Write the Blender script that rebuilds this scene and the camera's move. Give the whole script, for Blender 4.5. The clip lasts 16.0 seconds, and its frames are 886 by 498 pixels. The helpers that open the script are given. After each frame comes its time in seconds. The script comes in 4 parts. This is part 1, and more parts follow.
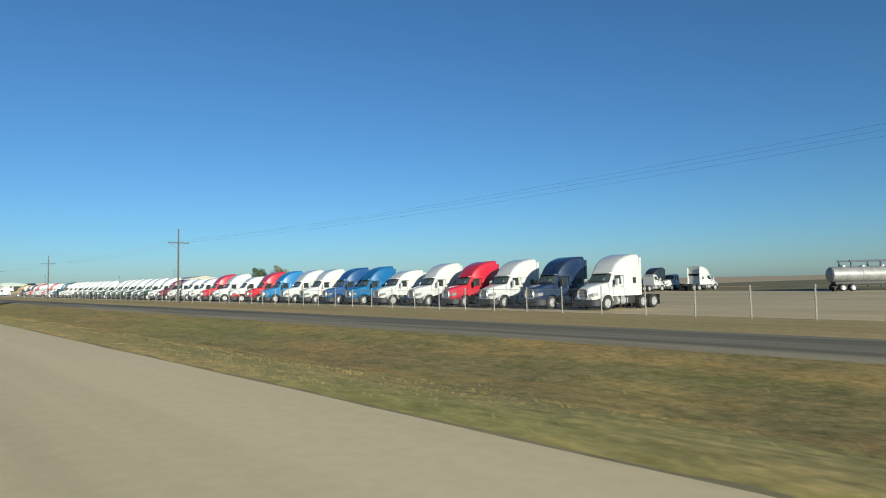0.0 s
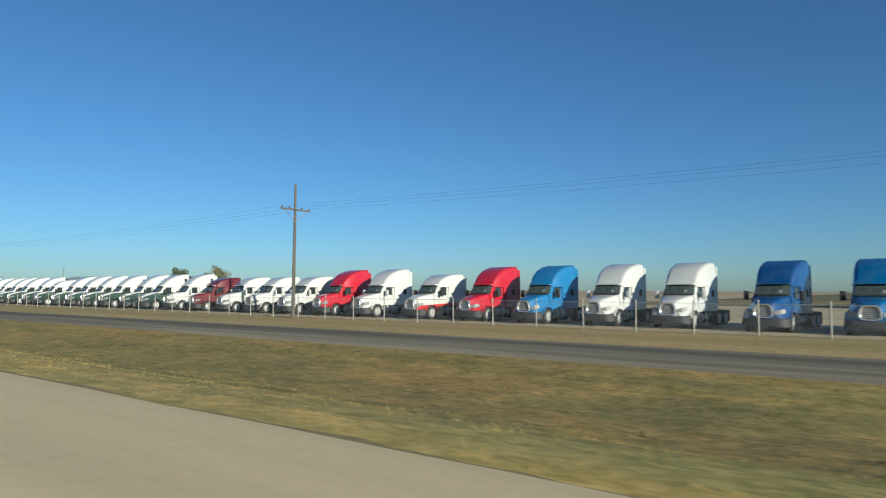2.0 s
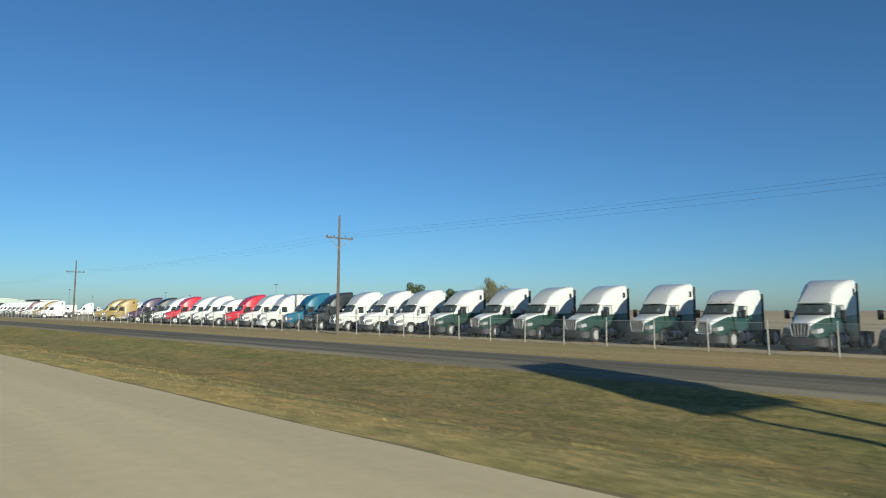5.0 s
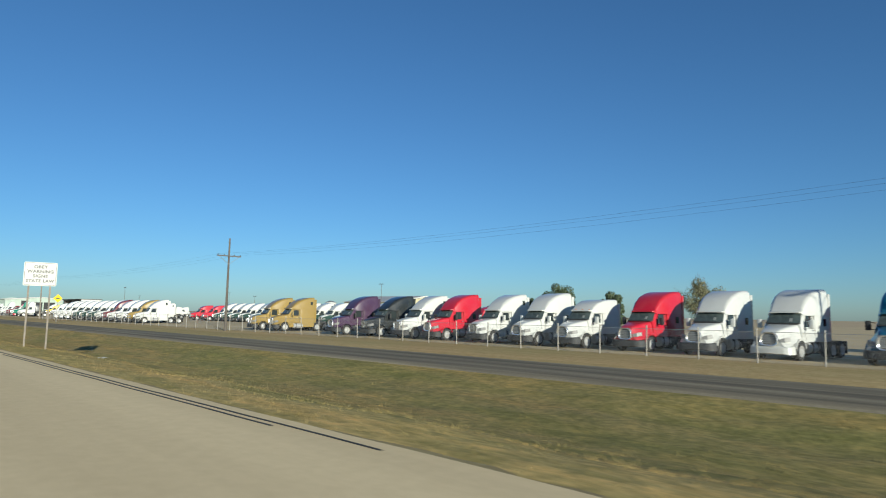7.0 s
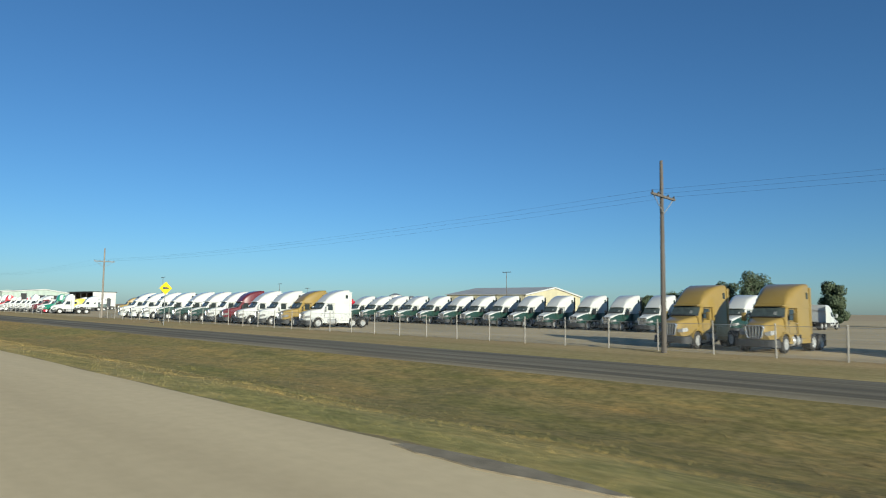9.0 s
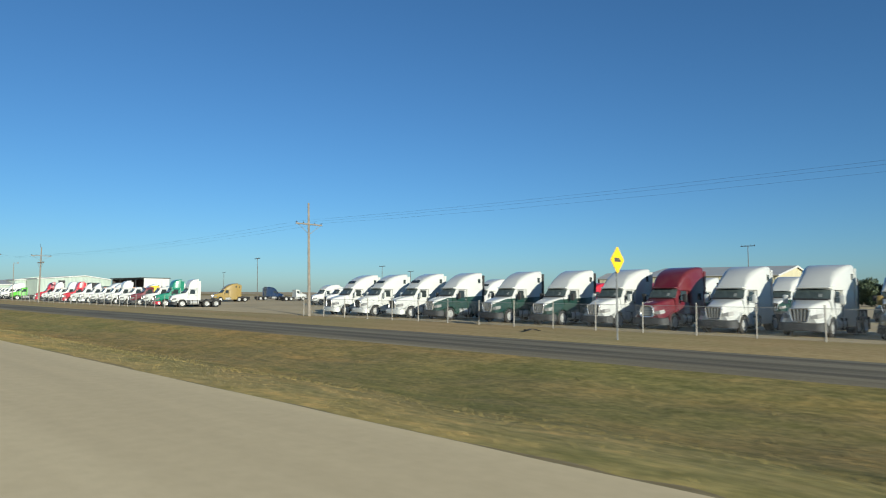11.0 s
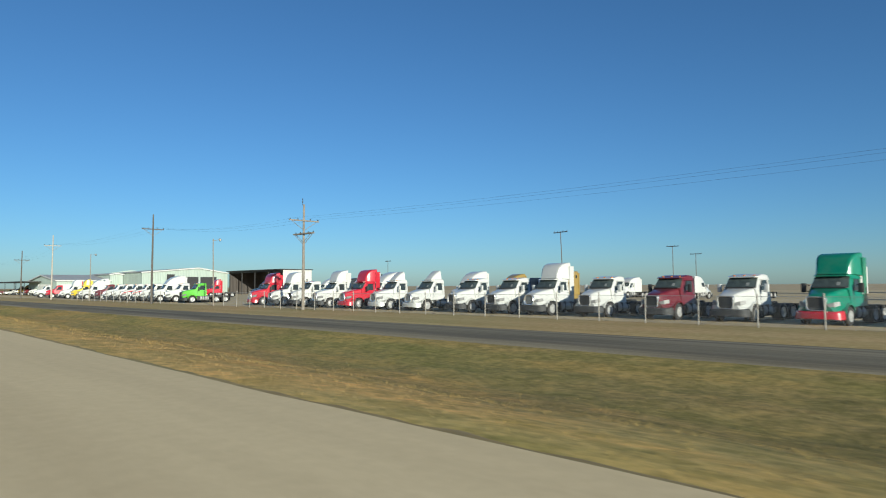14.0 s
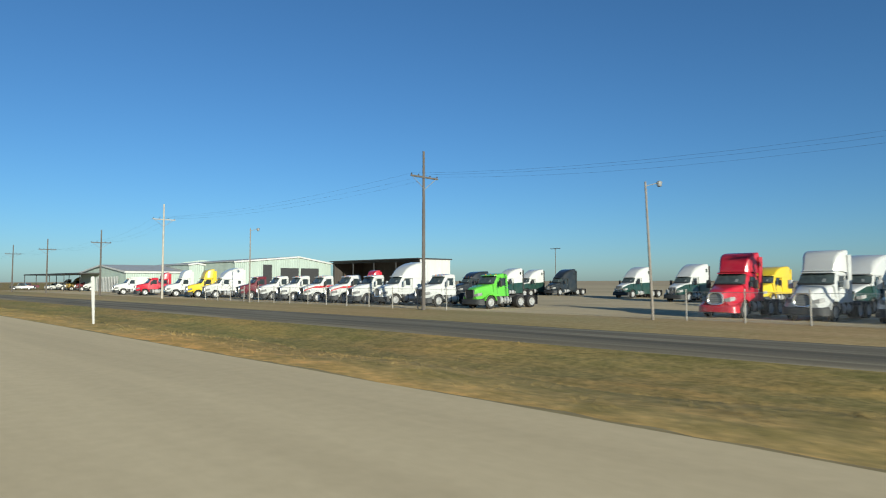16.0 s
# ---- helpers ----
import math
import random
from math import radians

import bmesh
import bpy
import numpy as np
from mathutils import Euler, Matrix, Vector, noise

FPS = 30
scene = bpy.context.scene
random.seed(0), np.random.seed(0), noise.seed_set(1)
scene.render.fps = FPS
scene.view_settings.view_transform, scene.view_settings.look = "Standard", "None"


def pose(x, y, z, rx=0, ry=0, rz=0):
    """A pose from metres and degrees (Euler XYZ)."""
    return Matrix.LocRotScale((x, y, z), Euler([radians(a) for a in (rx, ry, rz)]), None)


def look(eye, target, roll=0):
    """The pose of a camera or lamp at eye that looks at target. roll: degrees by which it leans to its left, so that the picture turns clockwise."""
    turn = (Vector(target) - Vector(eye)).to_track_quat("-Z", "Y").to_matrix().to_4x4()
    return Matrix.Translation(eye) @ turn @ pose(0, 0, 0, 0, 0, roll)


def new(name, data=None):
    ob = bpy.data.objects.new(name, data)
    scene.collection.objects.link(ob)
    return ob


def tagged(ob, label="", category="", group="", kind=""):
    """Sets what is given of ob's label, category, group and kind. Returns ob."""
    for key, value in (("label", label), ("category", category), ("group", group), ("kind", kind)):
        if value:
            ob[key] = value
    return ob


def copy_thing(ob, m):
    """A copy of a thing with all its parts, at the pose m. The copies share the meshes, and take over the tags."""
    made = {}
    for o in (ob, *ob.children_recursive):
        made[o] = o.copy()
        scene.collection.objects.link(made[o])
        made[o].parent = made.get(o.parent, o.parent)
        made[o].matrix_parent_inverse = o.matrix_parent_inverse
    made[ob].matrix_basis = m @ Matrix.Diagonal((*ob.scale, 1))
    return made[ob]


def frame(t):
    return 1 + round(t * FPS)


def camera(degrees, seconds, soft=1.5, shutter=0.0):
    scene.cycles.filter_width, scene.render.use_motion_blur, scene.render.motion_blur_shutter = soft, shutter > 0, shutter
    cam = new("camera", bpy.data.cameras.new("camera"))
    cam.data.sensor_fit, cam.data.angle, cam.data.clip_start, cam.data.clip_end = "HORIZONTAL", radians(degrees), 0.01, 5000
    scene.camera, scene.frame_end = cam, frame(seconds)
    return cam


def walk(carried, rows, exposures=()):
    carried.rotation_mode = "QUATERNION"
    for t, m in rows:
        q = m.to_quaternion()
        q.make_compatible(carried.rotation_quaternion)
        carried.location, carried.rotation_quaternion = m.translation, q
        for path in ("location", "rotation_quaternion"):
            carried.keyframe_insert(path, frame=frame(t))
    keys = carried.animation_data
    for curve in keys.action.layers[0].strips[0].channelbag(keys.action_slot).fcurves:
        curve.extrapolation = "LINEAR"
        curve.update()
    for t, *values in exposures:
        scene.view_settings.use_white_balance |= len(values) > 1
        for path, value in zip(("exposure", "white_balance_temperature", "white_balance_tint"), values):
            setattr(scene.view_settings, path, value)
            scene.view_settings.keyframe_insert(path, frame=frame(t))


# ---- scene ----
cam = camera(70.1, 16.0, soft=1.05, shutter=0.10)
# seconds, way along the road, yaw, pitch, roll: the eye rides 2.22 m above the yard, 1.4 m above the highway
ROWS = [
    (0, 0.00, -42.58, 3.00, -1.10),
    (0.5, 13.35, -50.18, 2.86, 0.34),
    (1, 26.70, -54.42, 2.96, 0.20),
    (1.5, 40.07, -55.19, 3.32, 0.04),
    (2, 53.44, -53.87, 3.75, 0.17),
    (2.5, 66.83, -52.80, 4.07, 0.13),
    (3, 80.22, -50.67, 4.52, 0.35),
    (3.5, 93.63, -48.80, 4.86, 0.15),
    (4, 107.04, -46.96, 5.01, -0.09),
    (6.5, 174.27, -44.64, 5.73, 0.57),
    (7, 187.75, -44.60, 5.93, 0.90),
    (7.5, 201.23, -44.83, 6.20, 0.71),
    (8, 214.73, -44.88, 6.13, 0.93),
    (8.5, 228.23, -45.39, 5.32, 1.23),
    (9, 241.75, -46.50, 5.36, 0.87),
    (9.5, 255.27, -47.30, 4.87, 0.53),
    (12, 323.04, -46.18, 3.60, 0.14),
    (12.5, 336.63, -45.87, 3.73, 0.15),
    (13, 350.22, -45.75, 3.56, -0.01),
    (13.5, 363.83, -45.51, 3.45, -0.30),
    (14, 377.44, -45.48, 3.34, -0.32),
    (14.5, 391.07, -45.47, 3.12, -0.31),
    (15, 404.70, -45.55, 3.08, -0.22),
    (15.5, 418.35, -45.69, 2.94, -0.49),
    (16, 432.00, -45.86, 2.90, -0.10),
]
EYE_Z = 2.22


def aim(y, yaw, pitch, roll):
    a, b = radians(yaw), radians(pitch)
    way = Vector((-math.sin(a) * math.cos(b), math.cos(a) * math.cos(b), math.sin(b)))
    eye = Vector((0, y, EYE_Z))
    return look(eye, eye + 10 * way, roll)


walk(cam, [(t, aim(y, yaw, pitch, roll)) for t, y, yaw, pitch, roll in ROWS], exposures=[(0, 0.62, 6050, 1), (16, 0.62, 6050, 1)])

# ---- world and sun ----
SUN_EL, SUN_DIR = radians(13.0), Vector((-0.37, -0.93))  # towards the sun, on the ground
world = bpy.data.worlds.new("sky")
scene.world = world
world.use_nodes = True
wn = world.node_tree
sky = wn.nodes.new("ShaderNodeTexSky")
sky.sky_type, sky.sun_disc = "NISHITA", False
sky.sun_elevation, sky.sun_rotation = SUN_EL, math.atan2(SUN_DIR.x, SUN_DIR.y)
sky.air_density, sky.dust_density, sky.ozone_density, sky.altitude = 1.0, 0.9, 5.0, 1000
clear = wn.nodes.new("ShaderNodeMix")  # the tint of the dry plains air
clear.data_type, clear.blend_type = "RGBA", "MULTIPLY"
clear.inputs["Factor"].default_value, clear.inputs["B"].default_value = 1.0, (0.94, 0.99, 1.01, 1)
wn.links.new(sky.outputs[0], clear.inputs["A"])
wn.links.new(clear.outputs["Result"], wn.nodes["Background"].inputs[0])
wn.nodes["Background"].inputs[1].default_value = 0.073
sun = new("sun", bpy.data.lights.new("sun", "SUN"))
sun.data.energy, sun.data.angle, sun.data.color = 4.7, radians(0.6), (1.0, 0.90, 0.75)
sun.matrix_world = look((0, 0, 0), (-SUN_DIR.x * math.cos(SUN_EL), -SUN_DIR.y * math.cos(SUN_EL), -math.sin(SUN_EL)))

# ---- small helpers ----
def finish(ob, bm, mat, smooth=35):
    me = ob.data
    bmesh.ops.recalc_face_normals(bm, faces=bm.faces)
    bm.to_mesh(me)
    bm.free()
    if smooth:
        me.polygons.foreach_set("use_smooth", [True] * len(me.polygons))
        me.set_sharp_from_angle(angle=radians(smooth))
    me.materials.append(mat)
    return ob


def part(name, bm, mat, parent=None, label="", smooth=35):
    ob = new(name, bpy.data.meshes.new(name))
    finish(ob, bm, mat, smooth)
    if parent is not None:
        ob.parent = parent
    if label:
        tagged(ob, label)
    return ob


def thing(name, m, label, category, group=""):
    ob = new(name)
    ob.empty_display_size = 0.3
    ob.matrix_world = m
    return tagged(ob, label, category, group)


def box(bm, x0, x1, y0, y1, z0, z1, bevel=0.0):
    v = [bm.verts.new((x, y, z)) for x in (x0, x1) for y in (y0, y1) for z in (z0, z1)]
    f = [bm.faces.new([v[i] for i in q]) for q in ((0, 1, 3, 2), (4, 6, 7, 5), (0, 4, 5, 1), (2, 3, 7, 6), (0, 2, 6, 4), (1, 5, 7, 3))]
    if bevel:
        edges = {e for q in f for e in q.edges}
        bmesh.ops.bevel(bm, geom=list(edges), offset=bevel, segments=2, affect="EDGES", profile=0.5)
    return bm


def loft(bm, stations, n=4):
    """A closed hull through rings (x, z0, z1, half width below, half width above, top corner radius)."""
    rings = []
    for x, z0, z1, w0, w1, r in stations:
        pts = [(-w0, z0), (w0, z0)]
        r = min(r, (z1 - z0) * 0.45)
        for k in range(n + 1):
            a = math.pi / 2 * k / n
            pts.append((w1 - r + r * math.cos(a), z1 - r + r * math.sin(a)))
        for k in range(n + 1):
            a = math.pi / 2 + math.pi / 2 * k / n
            pts.append((-w1 + r + r * math.cos(a), z1 - r + r * math.sin(a)))
        rings.append([bm.verts.new((x, y, z)) for y, z in pts])
    for a, b in zip(rings, rings[1:]):
        for i in range(len(a)):
            j = (i + 1) % len(a)
            bm.faces.new((a[i], a[j], b[j], b[i]))
    bm.faces.new(rings[0])
    bm.faces.new(rings[-1][::-1])
    return bm


def lathe(bm, profile, m, n=20):
    """Turns (along, radius) points round the local x axis, then places them by m."""
    rings = []
    for x, r in profile:
        rings.append([bm.verts.new(m @ Vector((x, r * math.cos(6.28318 * k / n), r * math.sin(6.28318 * k / n)))) for k in range(n)])
    for a, b in zip(rings, rings[1:]):
        for i in range(n):
            j = (i + 1) % n
            bm.faces.new((a[i], a[j], b[j], b[i]))
    bm.faces.new(rings[0])
    bm.faces.new(rings[-1][::-1])
    return bm


def rod(bm, a, b, r0, r1=None, n=8):
    a, b = Vector(a), Vector(b)
    q = (b - a).to_track_quat("X", "Z").to_matrix().to_4x4()
    return lathe(bm, [(0, r0), ((b - a).length, r0 if r1 is None else r1)], Matrix.Translation(a) @ q, n)


def slab(bm, pts, off):
    """A plate: the polygon pts and its copy moved by off, closed round the edge."""
    a = [bm.verts.new(p) for p in pts]
    b = [bm.verts.new(Vector(p) + Vector(off)) for p in pts]
    bm.faces.new(a)
    bm.faces.new(b[::-1])
    for i in range(len(a)):
        j = (i + 1) % len(a)
        bm.faces.new((a[i], b[i], b[j], a[j]))
    return bm


# ---- materials ----
def nodes_of(name):
    mat = bpy.data.materials.new(name)
    mat.use_nodes = True
    nt = mat.node_tree
    return mat, nt, nt.nodes["Principled BSDF"]


def noise_node(nt, scale, detail=4.0, rough=0.6, coords="Object", stretch=None):
    tc = nt.nodes.new("ShaderNodeTexCoord")
    nz = nt.nodes.new("ShaderNodeTexNoise")
    nz.inputs["Scale"].default_value, nz.inputs["Detail"].default_value, nz.inputs["Roughness"].default_value = scale, detail, rough
    if stretch:
        mp = nt.nodes.new("ShaderNodeMapping")
        mp.inputs["Scale"].default_value = stretch
        nt.links.new(tc.outputs[coords], mp.inputs["Vector"])
        nt.links.new(mp.outputs[0], nz.inputs["Vector"])
    else:
        nt.links.new(tc.outputs[coords], nz.inputs["Vector"])
    return nz


def ramp(nt, source, stops):
    r = nt.nodes.new("ShaderNodeValToRGB")
    while len(r.color_ramp.elements) < len(stops):
        r.color_ramp.elements.new(0.5)
    for e, (p, c) in zip(r.color_ramp.elements, stops):
        e.position, e.color = p, (*c, 1)
    nt.links.new(source, r.inputs[0])
    return r.outputs[0]


def mix(nt, fac, a, b, blend="MIX"):
    m = nt.nodes.new("ShaderNodeMix")
    m.data_type, m.blend_type = "RGBA", blend
    for socket, value in ((m.inputs["Factor"], fac), (m.inputs["A"], a), (m.inputs["B"], b)):
        if isinstance(value, bpy.types.NodeSocket):
            nt.links.new(value, socket)
        elif isinstance(value, (int, float)):
            socket.default_value = value
        else:
            socket.default_value = (*value, 1)
    return m.outputs["Result"]


def bump(nt, bsdf, height, strength, distance):
    b = nt.nodes.new("ShaderNodeBump")
    b.inputs["Strength"].default_value, b.inputs["Distance"].default_value = strength, distance
    nt.links.new(height, b.inputs["Height"])
    nt.links.new(b.outputs[0], bsdf.inputs["Normal"])


def plain(name, colour, rough=0.6, metal=0.0, vary=0.15, scale=6.0, coat=0.0):
    mat, nt, p = nodes_of(name)
    nz = noise_node(nt, scale)
    lo = tuple(c * (1 - vary) for c in colour)
    hi = tuple(min(1, c * (1 + vary)) for c in colour)
    nt.links.new(ramp(nt, nz.outputs[0], [(0.3, lo), (0.7, hi)]), p.inputs["Base Color"])
    p.inputs["Roughness"].default_value, p.inputs["Metallic"].default_value, p.inputs["Coat Weight"].default_value = rough, metal, coat
    p.inputs["Coat Roughness"].default_value = 0.08
    return mat


def paint(name, colour, lower=None, band=1.45, stripe=0.0):
    """Vehicle enamel with road dust; lower: the colour of a two-tone scheme below the belt line, or of a stripe of that height."""
    mat, nt, p = nodes_of(name)
    col = colour
    tc = nt.nodes.new("ShaderNodeTexCoord")
    if lower:
        sep = nt.nodes.new("ShaderNodeSeparateXYZ")
        nt.links.new(tc.outputs["Object"], sep.inputs[0])
        # the belt line climbs towards the cab
        def calc(op, a_, b_, c_=None):
            node = nt.nodes.new("ShaderNodeMath")
            node.operation = op
            for i, v in enumerate((a_, b_, c_)):
                if isinstance(v, bpy.types.NodeSocket):
                    nt.links.new(v, node.inputs[i])
                elif v is not None:
                    node.inputs[i].default_value = v
            return node.outputs[0]
        rise = calc("MULTIPLY_ADD", sep.outputs[0], -0.05, sep.outputs[2])
        inner = calc("MAXIMUM", calc("SUBTRACT", 0.78, calc("ABSOLUTE", sep.outputs[1], None)), 0.0)
        belt = calc("MULTIPLY_ADD", inner, 1.2, rise)
        gt = nt.nodes.new("ShaderNodeMath")
        gt.operation, gt.inputs[1].default_value = "GREATER_THAN", band
        nt.links.new(belt, gt.inputs[0])
        upper = gt.outputs[0]
        if stripe:
            upper = calc("MAXIMUM", upper, calc("LESS_THAN", belt, band - stripe))
        col = mix(nt, upper, lower, colour)
    dust = noise_node(nt, 1.7, 6, 0.65)
    fine = noise_node(nt, 22, 3, 0.6)
    amount = ramp(nt, dust.outputs[0], [(0.42, (0, 0, 0)), (0.75, (0.10, 0.10, 0.10))])
    col = mix(nt, amount, col, (0.30, 0.26, 0.20))
    nt.links.new(col, p.inputs["Base Color"])
    nt.links.new(ramp(nt, fine.outputs[0], [(0.3, (0.28,) * 3), (0.7, (0.42,) * 3)]), p.inputs["Roughness"])
    p.inputs["Coat Weight"].default_value, p.inputs["Coat Roughness"].default_value = 0.6, 0.06
    return mat


COLOURS = {
    "white": (0.50, 0.505, 0.48), "red": (0.42, 0.008, 0.024), "maroon": (0.11, 0.009, 0.015), "navy": (0.006, 0.02, 0.058),
    "blue": (0.004, 0.055, 0.18), "bright_blue": (0.003, 0.10, 0.25), "light_blue": (0.015, 0.15, 0.34), "black": (0.012, 0.016, 0.018),
    "teal": (0.008, 0.10, 0.17), "purple": (0.05, 0.022, 0.055), "gold": (0.25, 0.17, 0.04), "green": (0.008, 0.17, 0.10),
    "lime": (0.11, 0.42, 0.035), "yellow": (0.62, 0.44, 0.02),
}
PAINT = {k: paint(k + "_enamel", v) for k, v in COLOURS.items()}
PAINT["fleet"] = paint("white_and_green_enamel", COLOURS["white"], (0.009, 0.038, 0.028), 1.72)
PAINT["white_red"] = paint("white_and_red_enamel", COLOURS["white"], (0.5, 0.02, 0.02), 1.05)
PAINT["white_stripe"] = paint("white_enamel_with_red_stripe", COLOURS["white"], (0.42, 0.02, 0.025), 1.62, 0.2)
GLASS, _, gp = nodes_of("tinted_glass")
gp.inputs["Base Color"].default_value = (0.028, 0.035, 0.036, 1)
gp.inputs["Roughness"].default_value, gp.inputs["Specular IOR Level"].default_value = 0.04, 0.42
PAPER = plain("white_paper", (0.2, 0.21, 0.2), 0.8)
GRILLE_MESH = plain("silver_grille_mesh", (0.36, 0.36, 0.35), 0.45, 0.3, 0.3, 30)
TANK = plain("dull_tank_steel", (0.25, 0.25, 0.24), 0.5, 0.3, 0.25, 1.2)
POST_PAINT = plain("weathered_pale_post_paint", (0.27, 0.255, 0.225), 0.7, 0, 0.25, 9)
# opaque windscreen: mottled colour imitates light seen through and reflected by the glass
SCREEN = plain("windscreen_glass_with_see_through_tone", (0.056, 0.070, 0.066), 0.14, 0, 0.55, 1.6)
CHROME = plain("chrome", (0.80, 0.79, 0.77), 0.20, 0.8, 0.06, 3)
ALLOY = plain("polished_alloy", (0.40, 0.40, 0.39), 0.36, 0.3, 0.3, 9)
RUBBER = plain("rubber", (0.022, 0.021, 0.02), 0.8, 0, 0.3, 20)
FRAME = plain("chassis_black", (0.03, 0.029, 0.028), 0.6, 0, 0.35, 9)
PLASTIC = plain("grey_plastic", (0.032, 0.033, 0.034), 0.7, 0, 0.3, 7)
LAMP = plain("headlight_lens", (0.17, 0.17, 0.165), 0.5, 0.0, 0.35, 14)
AMBER = plain("amber_lens", (0.7, 0.2, 0.02), 0.2, 0, 0.1, 10, 0.5)
GALV = plain("galvanised_steel", (0.27, 0.275, 0.27), 0.5, 0.35, 0.2, 5)
POLE_WOOD, pnt, pp = nodes_of("weathered_pole_wood")
pz = noise_node(pnt, 6, 6, 0.7, stretch=(1, 1, 0.06))
pnt.links.new(ramp(pnt, pz.outputs[0], [(0.3, (0.06, 0.052, 0.045)), (0.7, (0.135, 0.118, 0.10))]), pp.inputs["Base Color"])
pp.inputs["Roughness"].default_value = 0.9
MID_WOOD = plain("grey_brown_pole_wood", (0.20, 0.175, 0.145), 0.85, 0, 0.25, 4)
PALE_WOOD = plain("pale_pole_wood", (0.36, 0.33, 0.28), 0.85, 0, 0.2, 4)
WIRE = plain("cable_black", (0.02, 0.02, 0.02), 0.6)
GREEN_SIGN = plain("green_reflective_sheet", (0.0, 0.27, 0.17), 0.4, 0, 0.05, 3)
WHITE_SIGN = plain("white_reflective_sheet", (0.46, 0.46, 0.43), 0.4, 0, 0.04, 3)
YELLOW_SIGN = plain("yellow_reflective_sheet", (0.80, 0.50, 0.01), 0.4, 0, 0.05, 3)
BLACK_SIGN = plain("black_sign_paint", (0.07, 0.07, 0.07), 0.5)


def drift(nt):
    """The grass turns from olive to straw brown along the road."""
    tc = nt.nodes.new("ShaderNodeTexCoord")
    sep = nt.nodes.new("ShaderNodeSeparateXYZ")
    nt.links.new(tc.outputs["Object"], sep.inputs[0])
    mr = nt.nodes.new("ShaderNodeMapRange")
    mr.inputs["From Min"].default_value, mr.inputs["From Max"].default_value = 40.0, 420.0
    nt.links.new(sep.outputs[1], mr.inputs["Value"])
    along = ramp(nt, mr.outputs[0], [(0.0, (1.17, 1.08, 0.96)), (0.5, (1.09, 1.04, 0.90)), (1.0, (1.2, 1.07, 0.90))])
    mx = nt.nodes.new("ShaderNodeMapRange")
    mx.inputs["From Min"].default_value, mx.inputs["From Max"].default_value = 4.0, 20.0
    nt.links.new(sep.outputs[0], mx.inputs["Value"])
    across = ramp(nt, mx.outputs[0], [(0.0, (1.62, 1.52, 1.32)), (0.16, (1.55, 1.46, 1.26)), (0.24, (1.25, 1.2, 1.04)), (0.33, (0.98, 0.96, 0.84)), (0.45, (1.06, 0.99, 0.88)), (0.7, (0.94, 0.94, 0.86)), (0.9, (0.94, 0.94, 0.83)), (1.0, (1.0, 0.95, 0.87))])
    return mix(nt, 1.0, along, across, "MULTIPLY")


def ground_mat(name, stops, scale, bump_scale, strength, distance, big=None, along=False):
    mat, nt, p = nodes_of(name)
    a = noise_node(nt, scale, 8, 0.7)
    col = ramp(nt, a.outputs[0], stops)
    if along:
        col = mix(nt, 1.0, col, drift(nt), "MULTIPLY")
    if big:
        for sc, st, stretch in big:
            b = noise_node(nt, sc, 4, 0.6, stretch=stretch)
            col = mix(nt, 1.0, col, ramp(nt, b.outputs[0], st), "MULTIPLY")
    nt.links.new(col, p.inputs["Base Color"])
    p.inputs["Roughness"].default_value = 0.95
    p.inputs["Specular IOR Level"].default_value = 0.15
    c = noise_node(nt, bump_scale, 6, 0.7)
    bump(nt, p, c.outputs[0], strength, distance)
    return mat


GRASS_BANDS = [(0.45, [(0.34, (0.82, 0.87, 0.72)), (0.5, (0.98, 0.97, 0.92)), (0.64, (1.24, 1.1, 0.96))], (1, 0.22, 1)),
               (0.07, [(0.35, (0.92, 0.99, 0.82)), (0.55, (1.0, 0.96, 0.9)), (0.7, (1.08, 0.95, 0.82))], (1, 0.5, 1)),
               (1.6, [(0.36, (0.79, 0.82, 0.71)), (0.5, (0.98, 0.98, 0.95)), (0.64, (1.2, 1.13, 1.04))], (1, 0.55, 1)),
               (5.0, [(0.36, (0.76, 0.8, 0.74)), (0.64, (1.2, 1.18, 1.14))], (1, 0.6, 1))]
GRASS = ground_mat("dry_grass", [(0.30, (0.212, 0.188, 0.112)), (0.5, (0.256, 0.226, 0.136)), (0.72, (0.302, 0.266, 0.162))], 7.0, 14, 0.3, 0.02, GRASS_BANDS, True)
PASTURE = ground_mat("olive_pasture", [(0.3, (0.15, 0.13, 0.075)), (0.7, (0.23, 0.20, 0.12))], 0.6, 4, 0.2, 0.02, [(0.03, [(0.35, (0.8, 0.84, 0.75)), (0.65, (1.08, 1.02, 0.95))], (1, 0.3, 1))])
FIELD = ground_mat("far_stubble_field", [(0.3, (0.42, 0.33, 0.21)), (0.7, (0.50, 0.40, 0.27))], 0.4, 3, 0.2, 0.02, [(0.01, [(0.35, (0.85, 0.87, 0.8)), (0.65, (1.05, 1.0, 0.95))], (1, 0.3, 1))])
SAND = ground_mat("sandy_verge", [(0.3, (0.33, 0.245, 0.13)), (0.5, (0.40, 0.30, 0.165)), (0.72, (0.48, 0.375, 0.22))], 3.0, 20, 0.3, 0.02,
                  [(0.5, [(0.35, (0.82, 0.84, 0.72)), (0.65, (1.08, 1.05, 1.0))], (1, 0.05, 1)), (0.06, [(0.35, (0.9, 0.97, 0.85)), (0.7, (1.08, 0.98, 0.9))], None)])
